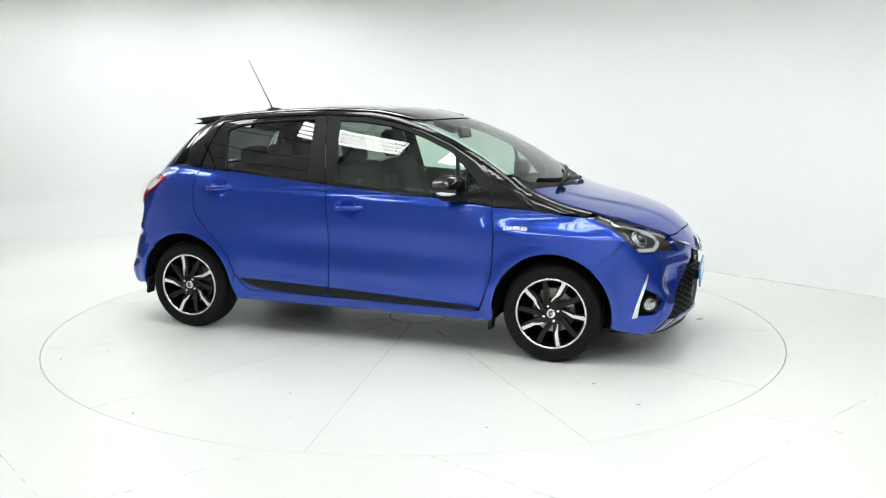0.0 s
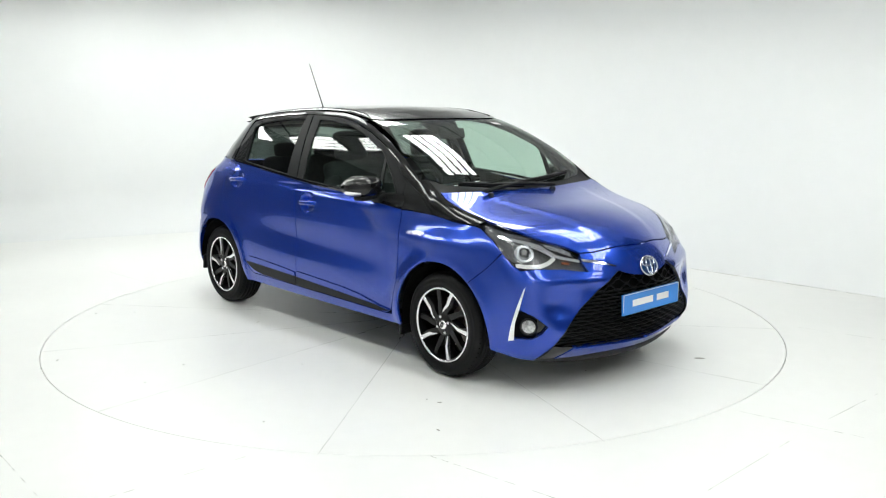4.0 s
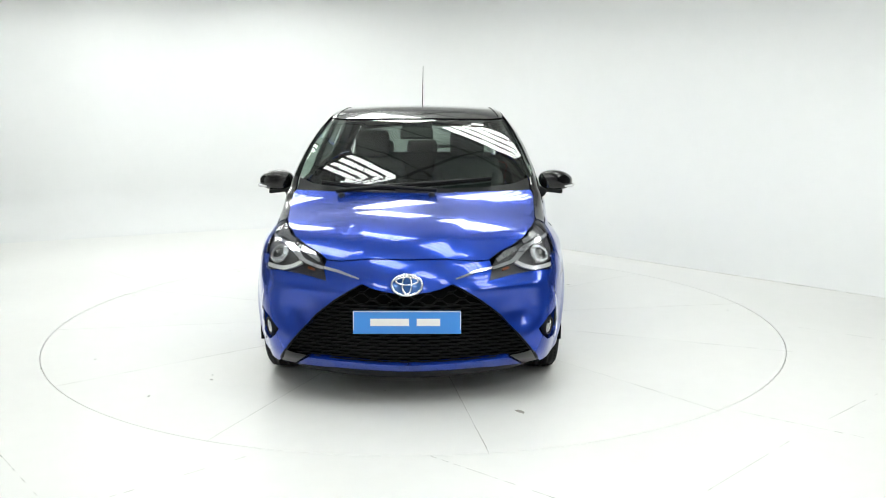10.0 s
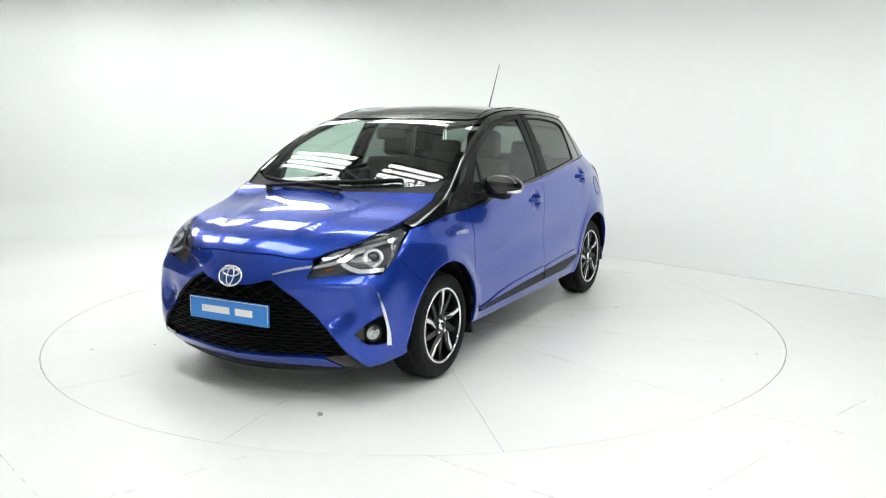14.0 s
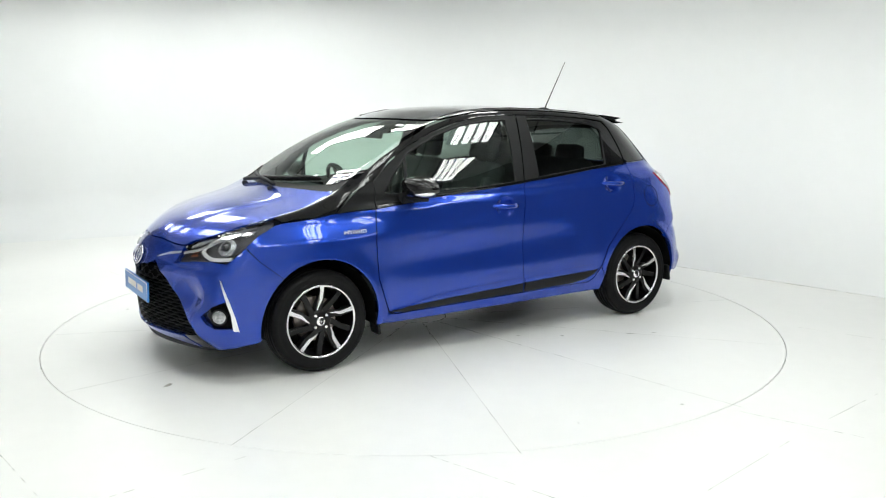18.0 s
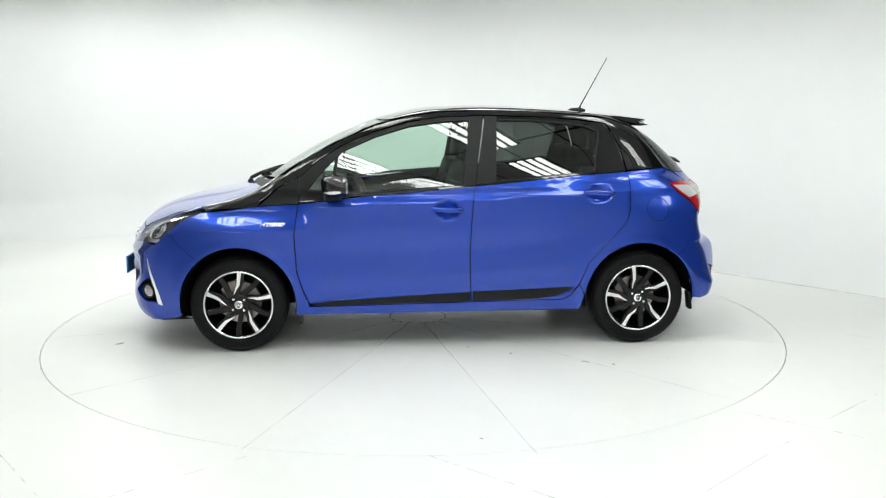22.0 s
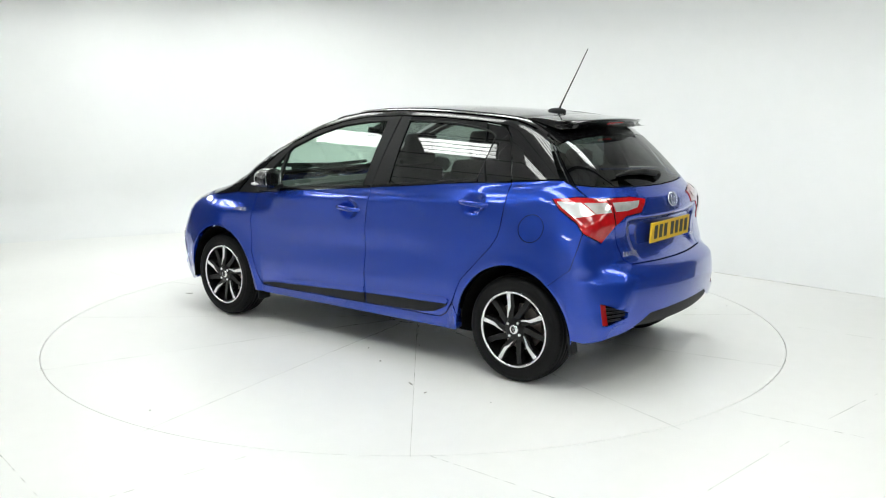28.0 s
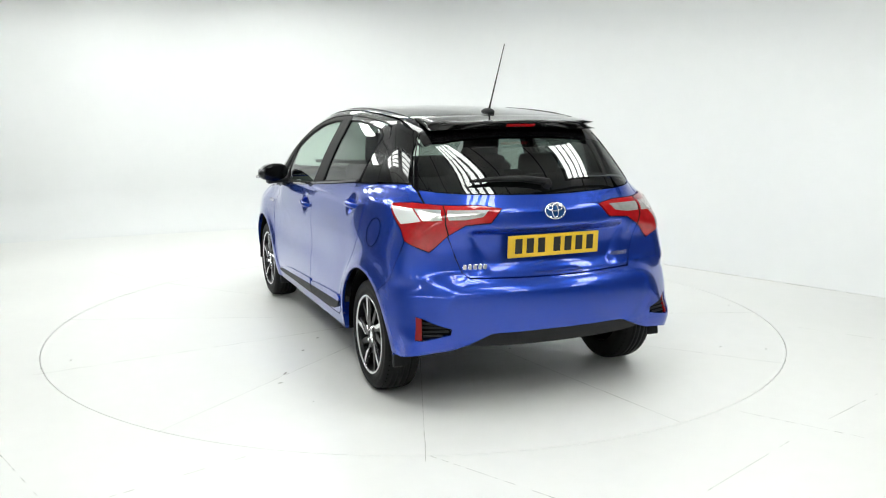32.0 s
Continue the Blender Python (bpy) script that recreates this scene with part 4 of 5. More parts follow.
def build_wheel():
    """A wheel about the y axis, its outer face towards +y, centre at the origin."""
    e = new("wheel")
    m = Matrix.Rotation(-math.pi / 2, 4, "X")
    bm = bmesh.new()
    lathe(bm, [(0.19, -0.085), (0.212, -0.096), (0.250, -0.099), (0.275, -0.094), (0.288, -0.082), (0.296, -0.064), (0.299, -0.045), (0.2995, -0.044), (0.2935, -0.042), (0.2935, -0.036), (0.300, -0.034),
               (0.3005, -0.016), (0.2945, -0.014), (0.2945, -0.007), (0.3005, -0.005), (0.3005, 0.012), (0.2945, 0.014), (0.2945, 0.021), (0.300, 0.023), (0.2995, 0.042), (0.2935, 0.044), (0.2935, 0.050),
               (0.297, 0.058), (0.2945, 0.068), (0.288, 0.082), (0.275, 0.094), (0.263, 0.0975), (0.261, 0.0965), (0.250, 0.099), (0.230, 0.099), (0.228, 0.0975), (0.216, 0.096), (0.213, 0.088)], 96, m)
    tyre = part("tyre", bm, M_RUBBER, e, "black rubber tyre with tread grooves", smooth=True)
    # tread sipes across the shoulders
    bm = bmesh.new()
    for i in range(60):
        a = i * math.tau / 60
        for s in (-1, 1):
            mm = Matrix.Rotation(a, 4, "Y") @ Matrix.Translation((0.2868, s * 0.062, 0)) @ Matrix.Rotation(radians(-s * 16), 4, "Z") @ Matrix.Diagonal((0.006, 0.036, 0.004, 1))
            bmesh.ops.create_cube(bm, size=1.0, matrix=mm)
    tagged(part("tread_pattern", bm, M_GAP, tyre), kind="stuff")
    bm = bmesh.new()
    lathe(bm, [(0.214, 0.086), (0.2135, 0.0945), (0.211, 0.097), (0.2035, 0.0965), (0.201, 0.092)], 96, m)
    part("rim_edge", bm, M_ALLOY, e, "machined silver rim edge", smooth=True)
    bm = bmesh.new()
    lathe(bm, [(0.201, 0.092), (0.197, 0.075), (0.190, 0.03), (0.19, -0.085)], 72, m)
    part("rim_barrel", bm, M_RIMBLK, e, smooth=True)
    bm = bmesh.new()
    lathe(bm, [(0.0001, 0.006), (0.128, 0.006), (0.130, 0.002), (0.130, -0.012), (0.0001, -0.012)], 48, m)
    part("brake_disc", bm, M_STEEL, e, "worn steel brake disc")
    bm = bmesh.new()
    prism(bm, [polar(0.085, 20), polar(0.142, 12), polar(0.146, 35), polar(0.142, 58), polar(0.085, 50)], -0.045, 0.028, FACE, 0.004)
    part("brake_caliper", bm, M_STEEL, e)
    bm = bmesh.new()
    lathe(bm, [(0.0001, -0.05), (0.195, -0.05)], 48, m)
    part("dust_shield", bm, M_GAP, e)
    # spokes: black body and a bent machined face
    for k in range(5):
        a = 72 * k
        bm = bmesh.new()
        prism(bm, band([polar(0.204, a + 36), polar(0.14, a + 36), polar(0.10, a + 43), polar(0.05, a + 56)], [0.034, 0.027, 0.028, 0.040]), 0.035, 0.076, FACE, 0.004)
        part("black_spoke", bm, M_RIMBLK, e)
        bm = bmesh.new()
        prism(bm, band([polar(0.204, a - 1), polar(0.13, a - 3), polar(0.095, a + 6), polar(0.045, a + 20)], [0.040, 0.030, 0.030, 0.040]), 0.03, 0.080, FACE, 0.004)
        spoke = part("blade_spoke", bm, M_RIMBLK, e)
        bm = bmesh.new()
        prism(bm, band([polar(0.206, a), polar(0.17, a + 0.5), polar(0.130, a + 1.5), polar(0.122, a + 3), polar(0.100, a + 10), polar(0.072, a + 22)], [0.027, 0.021, 0.0175, 0.0165, 0.011, 0.005]), 0.070, 0.0905, FACE, 0.002)
        part("machined_face", bm, M_ALLOY, spoke, "machined silver spoke face")
    bm = bmesh.new()
    lathe(bm, [(0.0001, 0.082), (0.055, 0.082), (0.066, 0.074), (0.07, 0.03)], 40, m)
    part("hub", bm, M_RIMBLK, e, smooth=True)
    bm = bmesh.new()
    lathe(bm, [(0.0001, 0.092), (0.022, 0.091), (0.0265, 0.088), (0.028, 0.08)], 32, m)
    cap = part("centre_cap", bm, M_CHROME, e, smooth=True)
    for rx, rz in ((0.017, 0.011), (0.0075, 0.0105), (0.014, 0.0045)):
        bm = bmesh.new()
        tube(bm, [(rx * math.cos(t), 0.0925, rz * math.sin(t)) for t in [i * math.tau / 20 for i in range(20)]], 0.0014, 6, True)
        part("cap_ring", bm, M_INK, cap)
    for k in range(4):
        bm = bmesh.new()
        x, z = polar(0.047, 45 + 90 * k)
        lathe(bm, [(0.0001, 0.091), (0.007, 0.091), (0.0105, 0.087), (0.011, 0.076)], 6, Matrix.Translation((x, 0, z)) @ m)
        part("wheel_nut", bm, M_CHROME, e)
    return e


WHEEL_AT = [(AXF, 0.728, 0, 87), (AXF, -0.728, 180, 68), (AXR, 0.724, 0, 100), (AXR, -0.724, 180, 102)]
wheel = build_wheel()
wheels = [wheel] + [copy_thing(wheel, Matrix()) for _ in range(3)]
for w, (x, y, a, phase) in zip(wheels, WHEEL_AT):
    w.parent = car
    w.matrix_basis = pose(x, y, 0.3, 0, 0, a) @ Matrix.Rotation(radians(phase), 4, "Y")


def mirror_mesh(me, name):
    m2 = me.copy()
    m2.name = name
    m2.transform(Matrix.Diagonal((1, -1, 1, 1)))
    m2.flip_normals()
    return m2


def pair(name, bm, material, parents, label="", smooth=False):
    """A part in car space on the left and its mirror image on the right."""
    if not isinstance(parents, (list, tuple)):
        parents = (parents, parents)
    a = part(name, bm, material, parents[0], label, smooth)
    b = link(name, mirror_mesh(a.data, name), parents[1], None, label)
    return [a, b]


def frame_at(flag, turn=0.0, lift=0.0):
    """A pose on the body at a flagged place: local x along the surface (level), y up it, z outward."""
    P = surf([flag])
    N = Vector(grad(P)[0])
    up = Vector((0, 0, 1))
    x = up.cross(N).normalized()
    y = N.cross(x)
    m = Matrix((x, y, N)).transposed().to_4x4()
    m.translation = Vector(P[0]) + N * lift
    return m @ Matrix.Rotation(radians(turn), 4, "Z")


def lay(name, chart, outline, material, parents, label="", off=0.002, h=0.02, flange=0.004, holes=(), one=False, lift=None):
    """A thin strip or inlay that follows the body, on both sides (or one centred piece)."""
    d = sheet(chart, outline, holes, h=h, off=off, flange=flange, lift=lift)
    if one:
        return link(name, sheet_mesh(name, d), parents, material, label)
    return both_sides(name, d, material, parents, label)


def letters(name, text, size, m, material, parent, depth=0.0015, label="", shear=0.0):
    c = bpy.data.curves.new(name, "FONT")
    c.body = text
    c.size = size
    c.extrude = depth
    c.align_x, c.align_y = "CENTER", "CENTER"
    c.shear = shear
    c.offset = size * 0.02
    c.resolution_u = 2
    tmp = bpy.data.objects.new(name, c)
    me = bpy.data.meshes.new_from_object(tmp)
    bpy.data.objects.remove(tmp)
    me.transform(m)
    me.materials.clear()
    return link(name, me, parent, material, label)


# ---------------------------------------------------------------- car: underside and wheel houses
bm = bmesh.new()
box(bm, (-0.02, 0, 0.235), (1.75, 1.40, 0.07), bevel=0.02)
box(bm, (1.62, 0, 0.235), (0.42, 1.20, 0.12), bevel=0.03)
box(bm, (-1.60, 0, 0.40), (0.30, 1.10, 0.10), bevel=0.03)
box(bm, (1.22, 0, 0.33), (0.70, 0.90, 0.16), bevel=0.03)
box(bm, (-1.22, 0, 0.36), (0.75, 0.90, 0.16), bevel=0.03)
for x in (AXF, AXR):
    tube(bm, [(x, -0.66, 0.29), (x, 0.66, 0.29)], 0.03, 10)
part("underbody", bm, M_GAP, car, "black underbody pan")
for ax, lo, hi in ((AXF, -8, 190), (AXR, -8, 176)):
    bm = bmesh.new()
    n = 28
    rows_in = []
    for y in (0.50, 0.66, 0.80, 0.822):
        r = 0.352 if y < 0.81 else 0.347
        rows_in.append([bm.verts.new((ax + r * math.cos(radians(lo + (hi - lo) * i / n)), y, WZ + 1.03 * r * math.sin(radians(lo + (hi - lo) * i / n)))) for i in range(n + 1)])
    for a, b in zip(rows_in, rows_in[1:]):
        for i in range(n):
            bm.faces.new((a[i], a[i + 1], b[i + 1], b[i]))
    bm.faces.new(rows_in[0])
    pair("wheel_house", bm, M_GAP, car, "black wheel-arch liner")
# mud flaps behind the wheels
for x, z0, z1, y in ((0.885, 0.30, 0.165, 0.765), (-1.60, 0.33, 0.215, 0.775)):
    bm = bmesh.new()
    box(bm, (x, y, (z0 + z1) / 2), (0.02, 0.10 if x > 0 else 0.07, z0 - z1), Euler((0, radians(8), 0)), 0.008)
    pair("mud_flap", bm, M_BLACKM, car, "black plastic mud flap")
bm = bmesh.new()
pts = [(2.000 - 0.34 * (math.sqrt(y * y + 0.07) - 0.26458) - 2.6 * max(abs(y) - 0.50, 0) ** 2, y) for y in [-0.64 + 1.28 * i / 28 for i in range(29)]]
rows_l = [[bm.verts.new((x + dx, y, z + 0.03 * (abs(y) / 0.64) ** 3)) for x, y in pts] for dx, z in ((-0.10, 0.205), (-0.004, 0.196), (0.0, 0.184), (-0.016, 0.156), (-0.05, 0.140), (-0.25, 0.146))]
for a, b in zip(rows_l, rows_l[1:]):
    for i in range(28):
        bm.faces.new((a[i], a[i + 1], b[i + 1], b[i]))
bmesh.ops.recalc_face_normals(bm, faces=bm.faces)
part("chin_spoiler", bm, M_BLACKM, front_bumper, "black plastic chin spoiler", smooth=True)

# ---------------------------------------------------------------- car: side trim
fm = S((0.80, 0.303), (0.69, 0.322), (0.30, 0.343), (-0.174, 0.366), (-0.174, 0.306), (0.30, 0.300), (0.72, 0.291))
rm = S((-0.190, 0.367), (-0.50, 0.379), (-0.829, 0.390), (-0.80, 0.365), (-0.726, 0.333), (-0.60, 0.316), (-0.190, 0.307))
fc = S((0.812, 0.309), (0.713, 0.322), (0.533, 0.358), (0.355, 0.377), (0.09, 0.391), (-0.170, 0.404), (-0.170, 0.364), (0.126, 0.350), (0.391, 0.334), (0.69, 0.317))
rc = S((-0.192, 0.392), (-0.312, 0.404), (-0.486, 0.415), (-0.659, 0.424), (-0.80, 0.428), (-0.836, 0.412), (-0.822, 0.387), (-0.5, 0.375), (-0.192, 0.362))
lay("door_crease", "side", fc, M_PAINT, front_doors, off=0.0085, flange=0.012)
lay("door_crease", "side", rc, M_PAINT, rear_doors, off=0.0085, flange=0.012)
lay("side_moulding", "side", fm, M_BLACKM, front_doors, "black plastic side moulding", off=0.011, flange=0.02)
lay("side_moulding", "side", rm, M_BLACKM, rear_doors, "black plastic side moulding", off=0.011, flange=0.02)
# belt strips and bright lower window line
bs = S((0.868, 0.919), (0.537, 0.959), (0.047, 0.999), (-0.196, 1.019), (-0.196, 1.031), (0.047, 1.011), (0.537, 0.971), (0.868, 0.931))
lay("belt_strip", "side", bs, M_BLACKG, front_doors, "gloss black belt strip", off=0.004, flange=0.01)
bs = S((-0.208, 1.02), (-0.508, 1.047), (-0.851, 1.081), (-0.965, 1.092), (-0.965, 1.104), (-0.851, 1.093), (-0.508, 1.059), (-0.208, 1.032))
lay("belt_strip", "side", bs, M_BLACKG, rear_doors, "gloss black belt strip", off=0.004, flange=0.01)
# quarter-light bar in the front window
ql = S((0.652, 1.195), (0.630, 1.215), (0.660, 0.965), (0.690, 0.962))
lay("quarter_bar", "side", ql, M_BLACKM, front_doors, off=-0.003, flange=0.02)
# gasket round the rear side glass
for win, doors in ((RWIN, rear_doors), (FWIN, front_doors)):
    P = surf(win)
    N = grad(P)
    P = P + N * -0.003
    k = len(P)
    pts = []
    for i in range(k):
        for t in range(4):
            pts.append(Vector(P[i]).lerp(Vector(P[(i + 1) % k]), t / 4))
    bm = bmesh.new()
    tube(bm, pts, 0.006, 6, True)
    pair("window_gasket", bm, M_TRIM, doors, "black rubber window gasket", smooth=True)


def handle(hx, hz, doors):
    m = frame_at(("s", hx, hz))
    P0 = m.translation + Vector((0, 0.014, 0))
    bm = bmesh.new()
    y = P0.y + 0.004
    pts = [(hx + 0.098, y - 0.022, hz + 0.004), (hx + 0.085, y + 0.004, hz + 0.004), (hx + 0.05, y + 0.020, hz + 0.003), (hx, y + 0.024, hz), (hx - 0.05, y + 0.021, hz - 0.003), (hx - 0.088, y + 0.006, hz - 0.004),
           (hx - 0.10, y - 0.02, hz - 0.004)]
    tube(bm, pts, [0.011, 0.0145, 0.0155, 0.0155, 0.0155, 0.0145, 0.011], 10)
    pair("door_handle", bm, M_PAINT, doors, "body-coloured pull handle", smooth=True)


handle(-0.033, 0.879, front_doors)
handle(-0.983, 0.975, rear_doors)
bm = bmesh.new()
lathe(bm, [(0.0001, 0.0), (0.006, 0.0), (0.007, -0.003)], 16, Matrix.Translation((-0.105, 0.852, 0.885)) @ Matrix.Rotation(-math.pi / 2, 4, "X"))
part("key_cylinder", bm, M_CHROME, front_doors[1])

# fuel flap outline on the left quarter
ring = [frame_at(("s", -1.36 + 0.072 * math.cos(t), 0.868 + 0.072 * math.sin(t))).translation for t in [i * math.tau / 36 for i in range(36)]]
bm = bmesh.new()
tube(bm, ring, 0.0022, 5, True)
part("fuel_flap_joint", bm, M_GAP, car)

# wing badges
for sgn in (1, -1):
    m = frame_at(("s", 1.035, 0.795), lift=0.002)
    if sgn < 0:
        m.translation.y *= -1
        m = Matrix.Translation(m.translation) @ Matrix.Rotation(math.pi, 4, "Z") @ Matrix.Translation(-m.translation) @ m
    badge = letters("hybrid_badge", "HYBRID", 0.034, m @ Matrix.Diagonal((1.22, 1.0, 1, 1)), M_ALLOY, car, 0.002, "chrome HYBRID badge", 0.2)

# ---------------------------------------------------------------- car: mirrors
bm = bmesh.new()
bmesh.ops.create_uvsphere(bm, u_segments=32, v_segments=20, radius=1.0)
for v in bm.verts:
    x, y, z = v.co
    sx = math.copysign(abs(x) ** 0.75, x)
    sz = math.copysign(abs(z) ** 0.72, z)
    sy = math.copysign(abs(y) ** 0.85, y)
    if x < 0:
        f = min(1 / max(math.hypot(sy, sz), 1e-6), 1 / 0.35) if x > -0.94 else 2.2
        sy, sz = (sy * f, sz * f) if math.hypot(sy, sz) < 1 else (sy, sz)
    taper = 1.0 - 0.28 * max(sy, 0) ** 2
    v.co = (0.645 + (0.082 * sx if sx > 0 else 0.055 * sx) * taper - 0.03 * sy, 0.900 + 0.112 * sy, 1.037 + 0.064 * sz * taper - 0.006 * sy)
mir_caps = pair("door_mirror", bm, M_BLACKG, front_doors, "gloss black mirror cap", smooth=True)
bm = bmesh.new()
box(bm, (0.603, 0.895, 1.037), (0.012, 0.165, 0.088), Euler((0, 0, radians(14))), 0.02)
pair("mirror_glass", bm, M_MIRROR, mir_caps)
bm = bmesh.new()
tube(bm, [(0.705, 0.955, 1.002), (0.675, 0.998, 1.003), (0.640, 1.012, 1.006), (0.610, 1.005, 1.008)], [0.006, 0.010, 0.011, 0.006], 8)
pair("mirror_indicator", bm, M_WHITEPL, mir_caps, "clear indicator strip", smooth=True)
bm = bmesh.new()
box(bm, (0.655, 0.865, 0.975), (0.10, 0.15, 0.028), Euler((radians(-6), 0, 0)), 0.011)
box(bm, (0.675, 0.80, 0.972), (0.09, 0.07, 0.05), Euler((radians(-25), 0, 0)), 0.014)
pair("mirror_foot", bm, M_BLACKM, mir_caps, "satin black mirror foot")

# ---------------------------------------------------------------- car: front
# honeycomb grille: rows of flat zigzag bars
GP = np.array([(a, b) for _, a, b in GRILLE_H] + [(-a, b) for _, a, b in GRILLE_H[::-1]])


def grille_bars():
    z, row = 0.232, 0
    while z < 0.66:
        step, amp, pitch = (0.100, 0.0019, 0.0176) if z < 0.545 else (0.110, 0.0105, 0.031)
        n = int(1.36 / (step / 4))
        line = []
        for i in range(n + 1):
            y = -0.68 + i * step / 4
            zig = (-1, -1, 1, 1)[(i + 2 * (row % 2)) % 4]
            line.append((y, z + amp * zig))
        q = np.array(line)
        ok = inside_poly(q, GP)
        run = []
        for pt, good in list(zip(line, ok)) + [((0, 0), False)]:
            if good:
                run.append(pt)
            else:
                if len(run) > 1:
                    yield run
                run = []
        z += pitch
        row += 1


for run in grille_bars():
    O, D = chart_rays("front", run)
    P, ok = cast(O, D)
    P = P - np.array([0.020, 0, 0])
    bm = bmesh.new()
    tube(bm, [Vector(p) for p in P], 0.0042 if run[0][1] < 0.55 else 0.0030, 6)
    part("grille_bar", bm, M_MESH, grille)
for k in (1, -1):
    foot_out = F(*[(k * a, b) for a, b in ((0.517, 0.258), (0.590, 0.266), (0.634, 0.276), (0.674, 0.199), (0.589, 0.195))])
    lay("grille_foot", "front", foot_out, M_BLACKG, grille, "gloss black corner of the grille", off=-0.003, flange=0.03, h=0.02, one=True)
# gloss black surround of the grille
GS = [("f", GRILLE_H[i][1] + (GRILLE_H[i + 1][1] - GRILLE_H[i][1]) * t / 6, GRILLE_H[i][2] + (GRILLE_H[i + 1][2] - GRILLE_H[i][2]) * t / 6) for i in range(4, 10) for t in range(6)]
P = surf(GS)
for k in (1, -1):
    bm = bmesh.new()
    tube(bm, [Vector((p[0] - 0.012, k * p[1], p[2])) for p in P], 0.010, 8)
    part("grille_surround", bm, M_MESH, grille, smooth=True)


def ring_badge(name, m, w, parent):
    """An oval badge of three crossing chrome rings on blue; a plain emblem."""
    base = bmesh.new()
    lathe(base, [(0.0001, 0.004), (0.8, 0.003), (0.97, 0.0)], 40, m @ Matrix.Diagonal((w / 2, w * 0.345, 1, 1)))
    b = part(name, base, M_EMBLUE, parent, "chrome ringed oval emblem on blue", smooth=True)
    for rx, ry, dy, r in ((0.5, 0.345, 0.0, 0.038), (0.36, 0.13, 0.13, 0.030), (0.15, 0.30, 0.0, 0.030)):
        bm = bmesh.new()
        tube(bm, [m @ Vector((w * rx * math.cos(t), w * (dy + ry * math.sin(t)), 0.006)) for t in [i * math.tau / 36 for i in range(36)]], w * r, 8, True)
        part("emblem_ring", bm, M_CHROME, b, smooth=True)
    return b


ring_badge("front_emblem", frame_at(("f", 0.0, 0.640), lift=0.004), 0.150, front_bumper)
# chrome bars between lamps and emblem
cb1 = F((0.424, 0.710), (0.34, 0.697), (0.237, 0.666), (0.240, 0.660), (0.345, 0.685), (0.420, 0.697))
lay("chrome_bar", "front", cb1, M_CHROME, front_bumper, "chrome bar beside the emblem", off=0.006, flange=0.012, h=0.015)
# promotional plate
pl = bmesh.new()
box(pl, (2.066, 0.0, 0.462), (0.012, 0.53, 0.114), Euler((0, radians(-2), 0)), 0.003)
plate_f = part("front_plate", pl, M_PLBLUE, car, "blue show plate with white lettering bars")
for y0, wd in ((-0.085, 0.19), (0.105, 0.115)):
    bm = bmesh.new()
    box(bm, (2.0725, y0, 0.463), (0.002, wd, 0.036), Euler((0, radians(-2), 0)))
    part("lettering_bar", bm, M_WHITE, plate_f)
bm = bmesh.new()
for y, z, sy, sz in ((0, 0.517, 0.524, 0.003), (0, 0.407, 0.524, 0.003), (0.262, 0.462, 0.003, 0.112), (-0.262, 0.462, 0.003, 0.112)):
    box(bm, (2.0722 - (z - 0.462) * -0.035, y, z), (0.002, sy, sz))
part("plate_border", bm, M_WHITE, plate_f)
bm = bmesh.new()
box(bm, (2.035, 0, 0.462), (0.05, 0.30, 0.06), bevel=0.005)
part("plate_bracket", bm, M_BLACKM, plate_f)

# headlight insides
def strip(line, w):
    """Outline of a band along points of the front view; w: full width at each point."""
    L = [Vector(p) for p in line]
    ws = w if isinstance(w, (list, tuple)) else [w] * len(L)
    up, dn = [], []
    for i, p in enumerate(L):
        d = (L[min(i + 1, len(L) - 1)] - L[max(i - 1, 0)]).normalized()
        n = Vector((-d.y, d.x))
        up.append(p + n * ws[i] / 2)
        dn.append(p - n * ws[i] / 2)
    return F(*[tuple(q) for q in up + dn[::-1]])


lay("running_light", "fan", strip([(0.748, 0.696), (0.70, 0.692), (0.648, 0.690), (0.598, 0.704), (0.552, 0.728)], [0.02, 0.02, 0.019, 0.018, 0.016]), M_WHITEPL, headlights, "white running-light strip", off=-0.010, flange=0.014, h=0.012)
lay("chrome_blade", "fan", strip([(0.735, 0.836), (0.690, 0.820), (0.625, 0.798), (0.585, 0.782), (0.556, 0.748), (0.528, 0.728), (0.430, 0.704)], [0.012, 0.017, 0.018, 0.020, 0.019, 0.017, 0.014]), M_CHROME, headlights, "chrome blade inside the lamp", off=-0.008, flange=0.016, h=0.012)
lay("chrome_hook", "fan", strip([(0.552, 0.728), (0.575, 0.752), (0.600, 0.772), (0.630, 0.790)], 0.011), M_CHROME, headlights, off=-0.012, flange=0.012, h=0.012)
lay("lamp_upper", "fan", strip([(0.70, 0.852), (0.66, 0.842), (0.60, 0.818)], 0.02), M_LAMPIN, headlights, off=-0.016, flange=0.01, h=0.015)
lay("side_marker_lens", "fan", strip([(0.56, 0.790), (0.50, 0.768), (0.455, 0.740)], [0.02, 0.03, 0.018]), M_FOGL, headlights, "clear inner lamp lens", off=-0.014, flange=0.012, h=0.012)
lay("indicator_bulb", "fan", strip([(0.520, 0.705), (0.485, 0.698)], 0.010), M_AMBER, headlights, "amber indicator bulb", off=-0.018, flange=0.01, h=0.01)
m = frame_at(("f", 0.686, 0.757), lift=-0.012)
bm = bmesh.new()
lathe(bm, [(0.054, -0.010), (0.052, 0.002), (0.046, 0.003), (0.036, -0.006), (0.034, 0.004), (0.030, 0.006)], 36, m)
pair("projector_ring", bm, M_LAMPCH, headlights, smooth=True)
bm = bmesh.new()
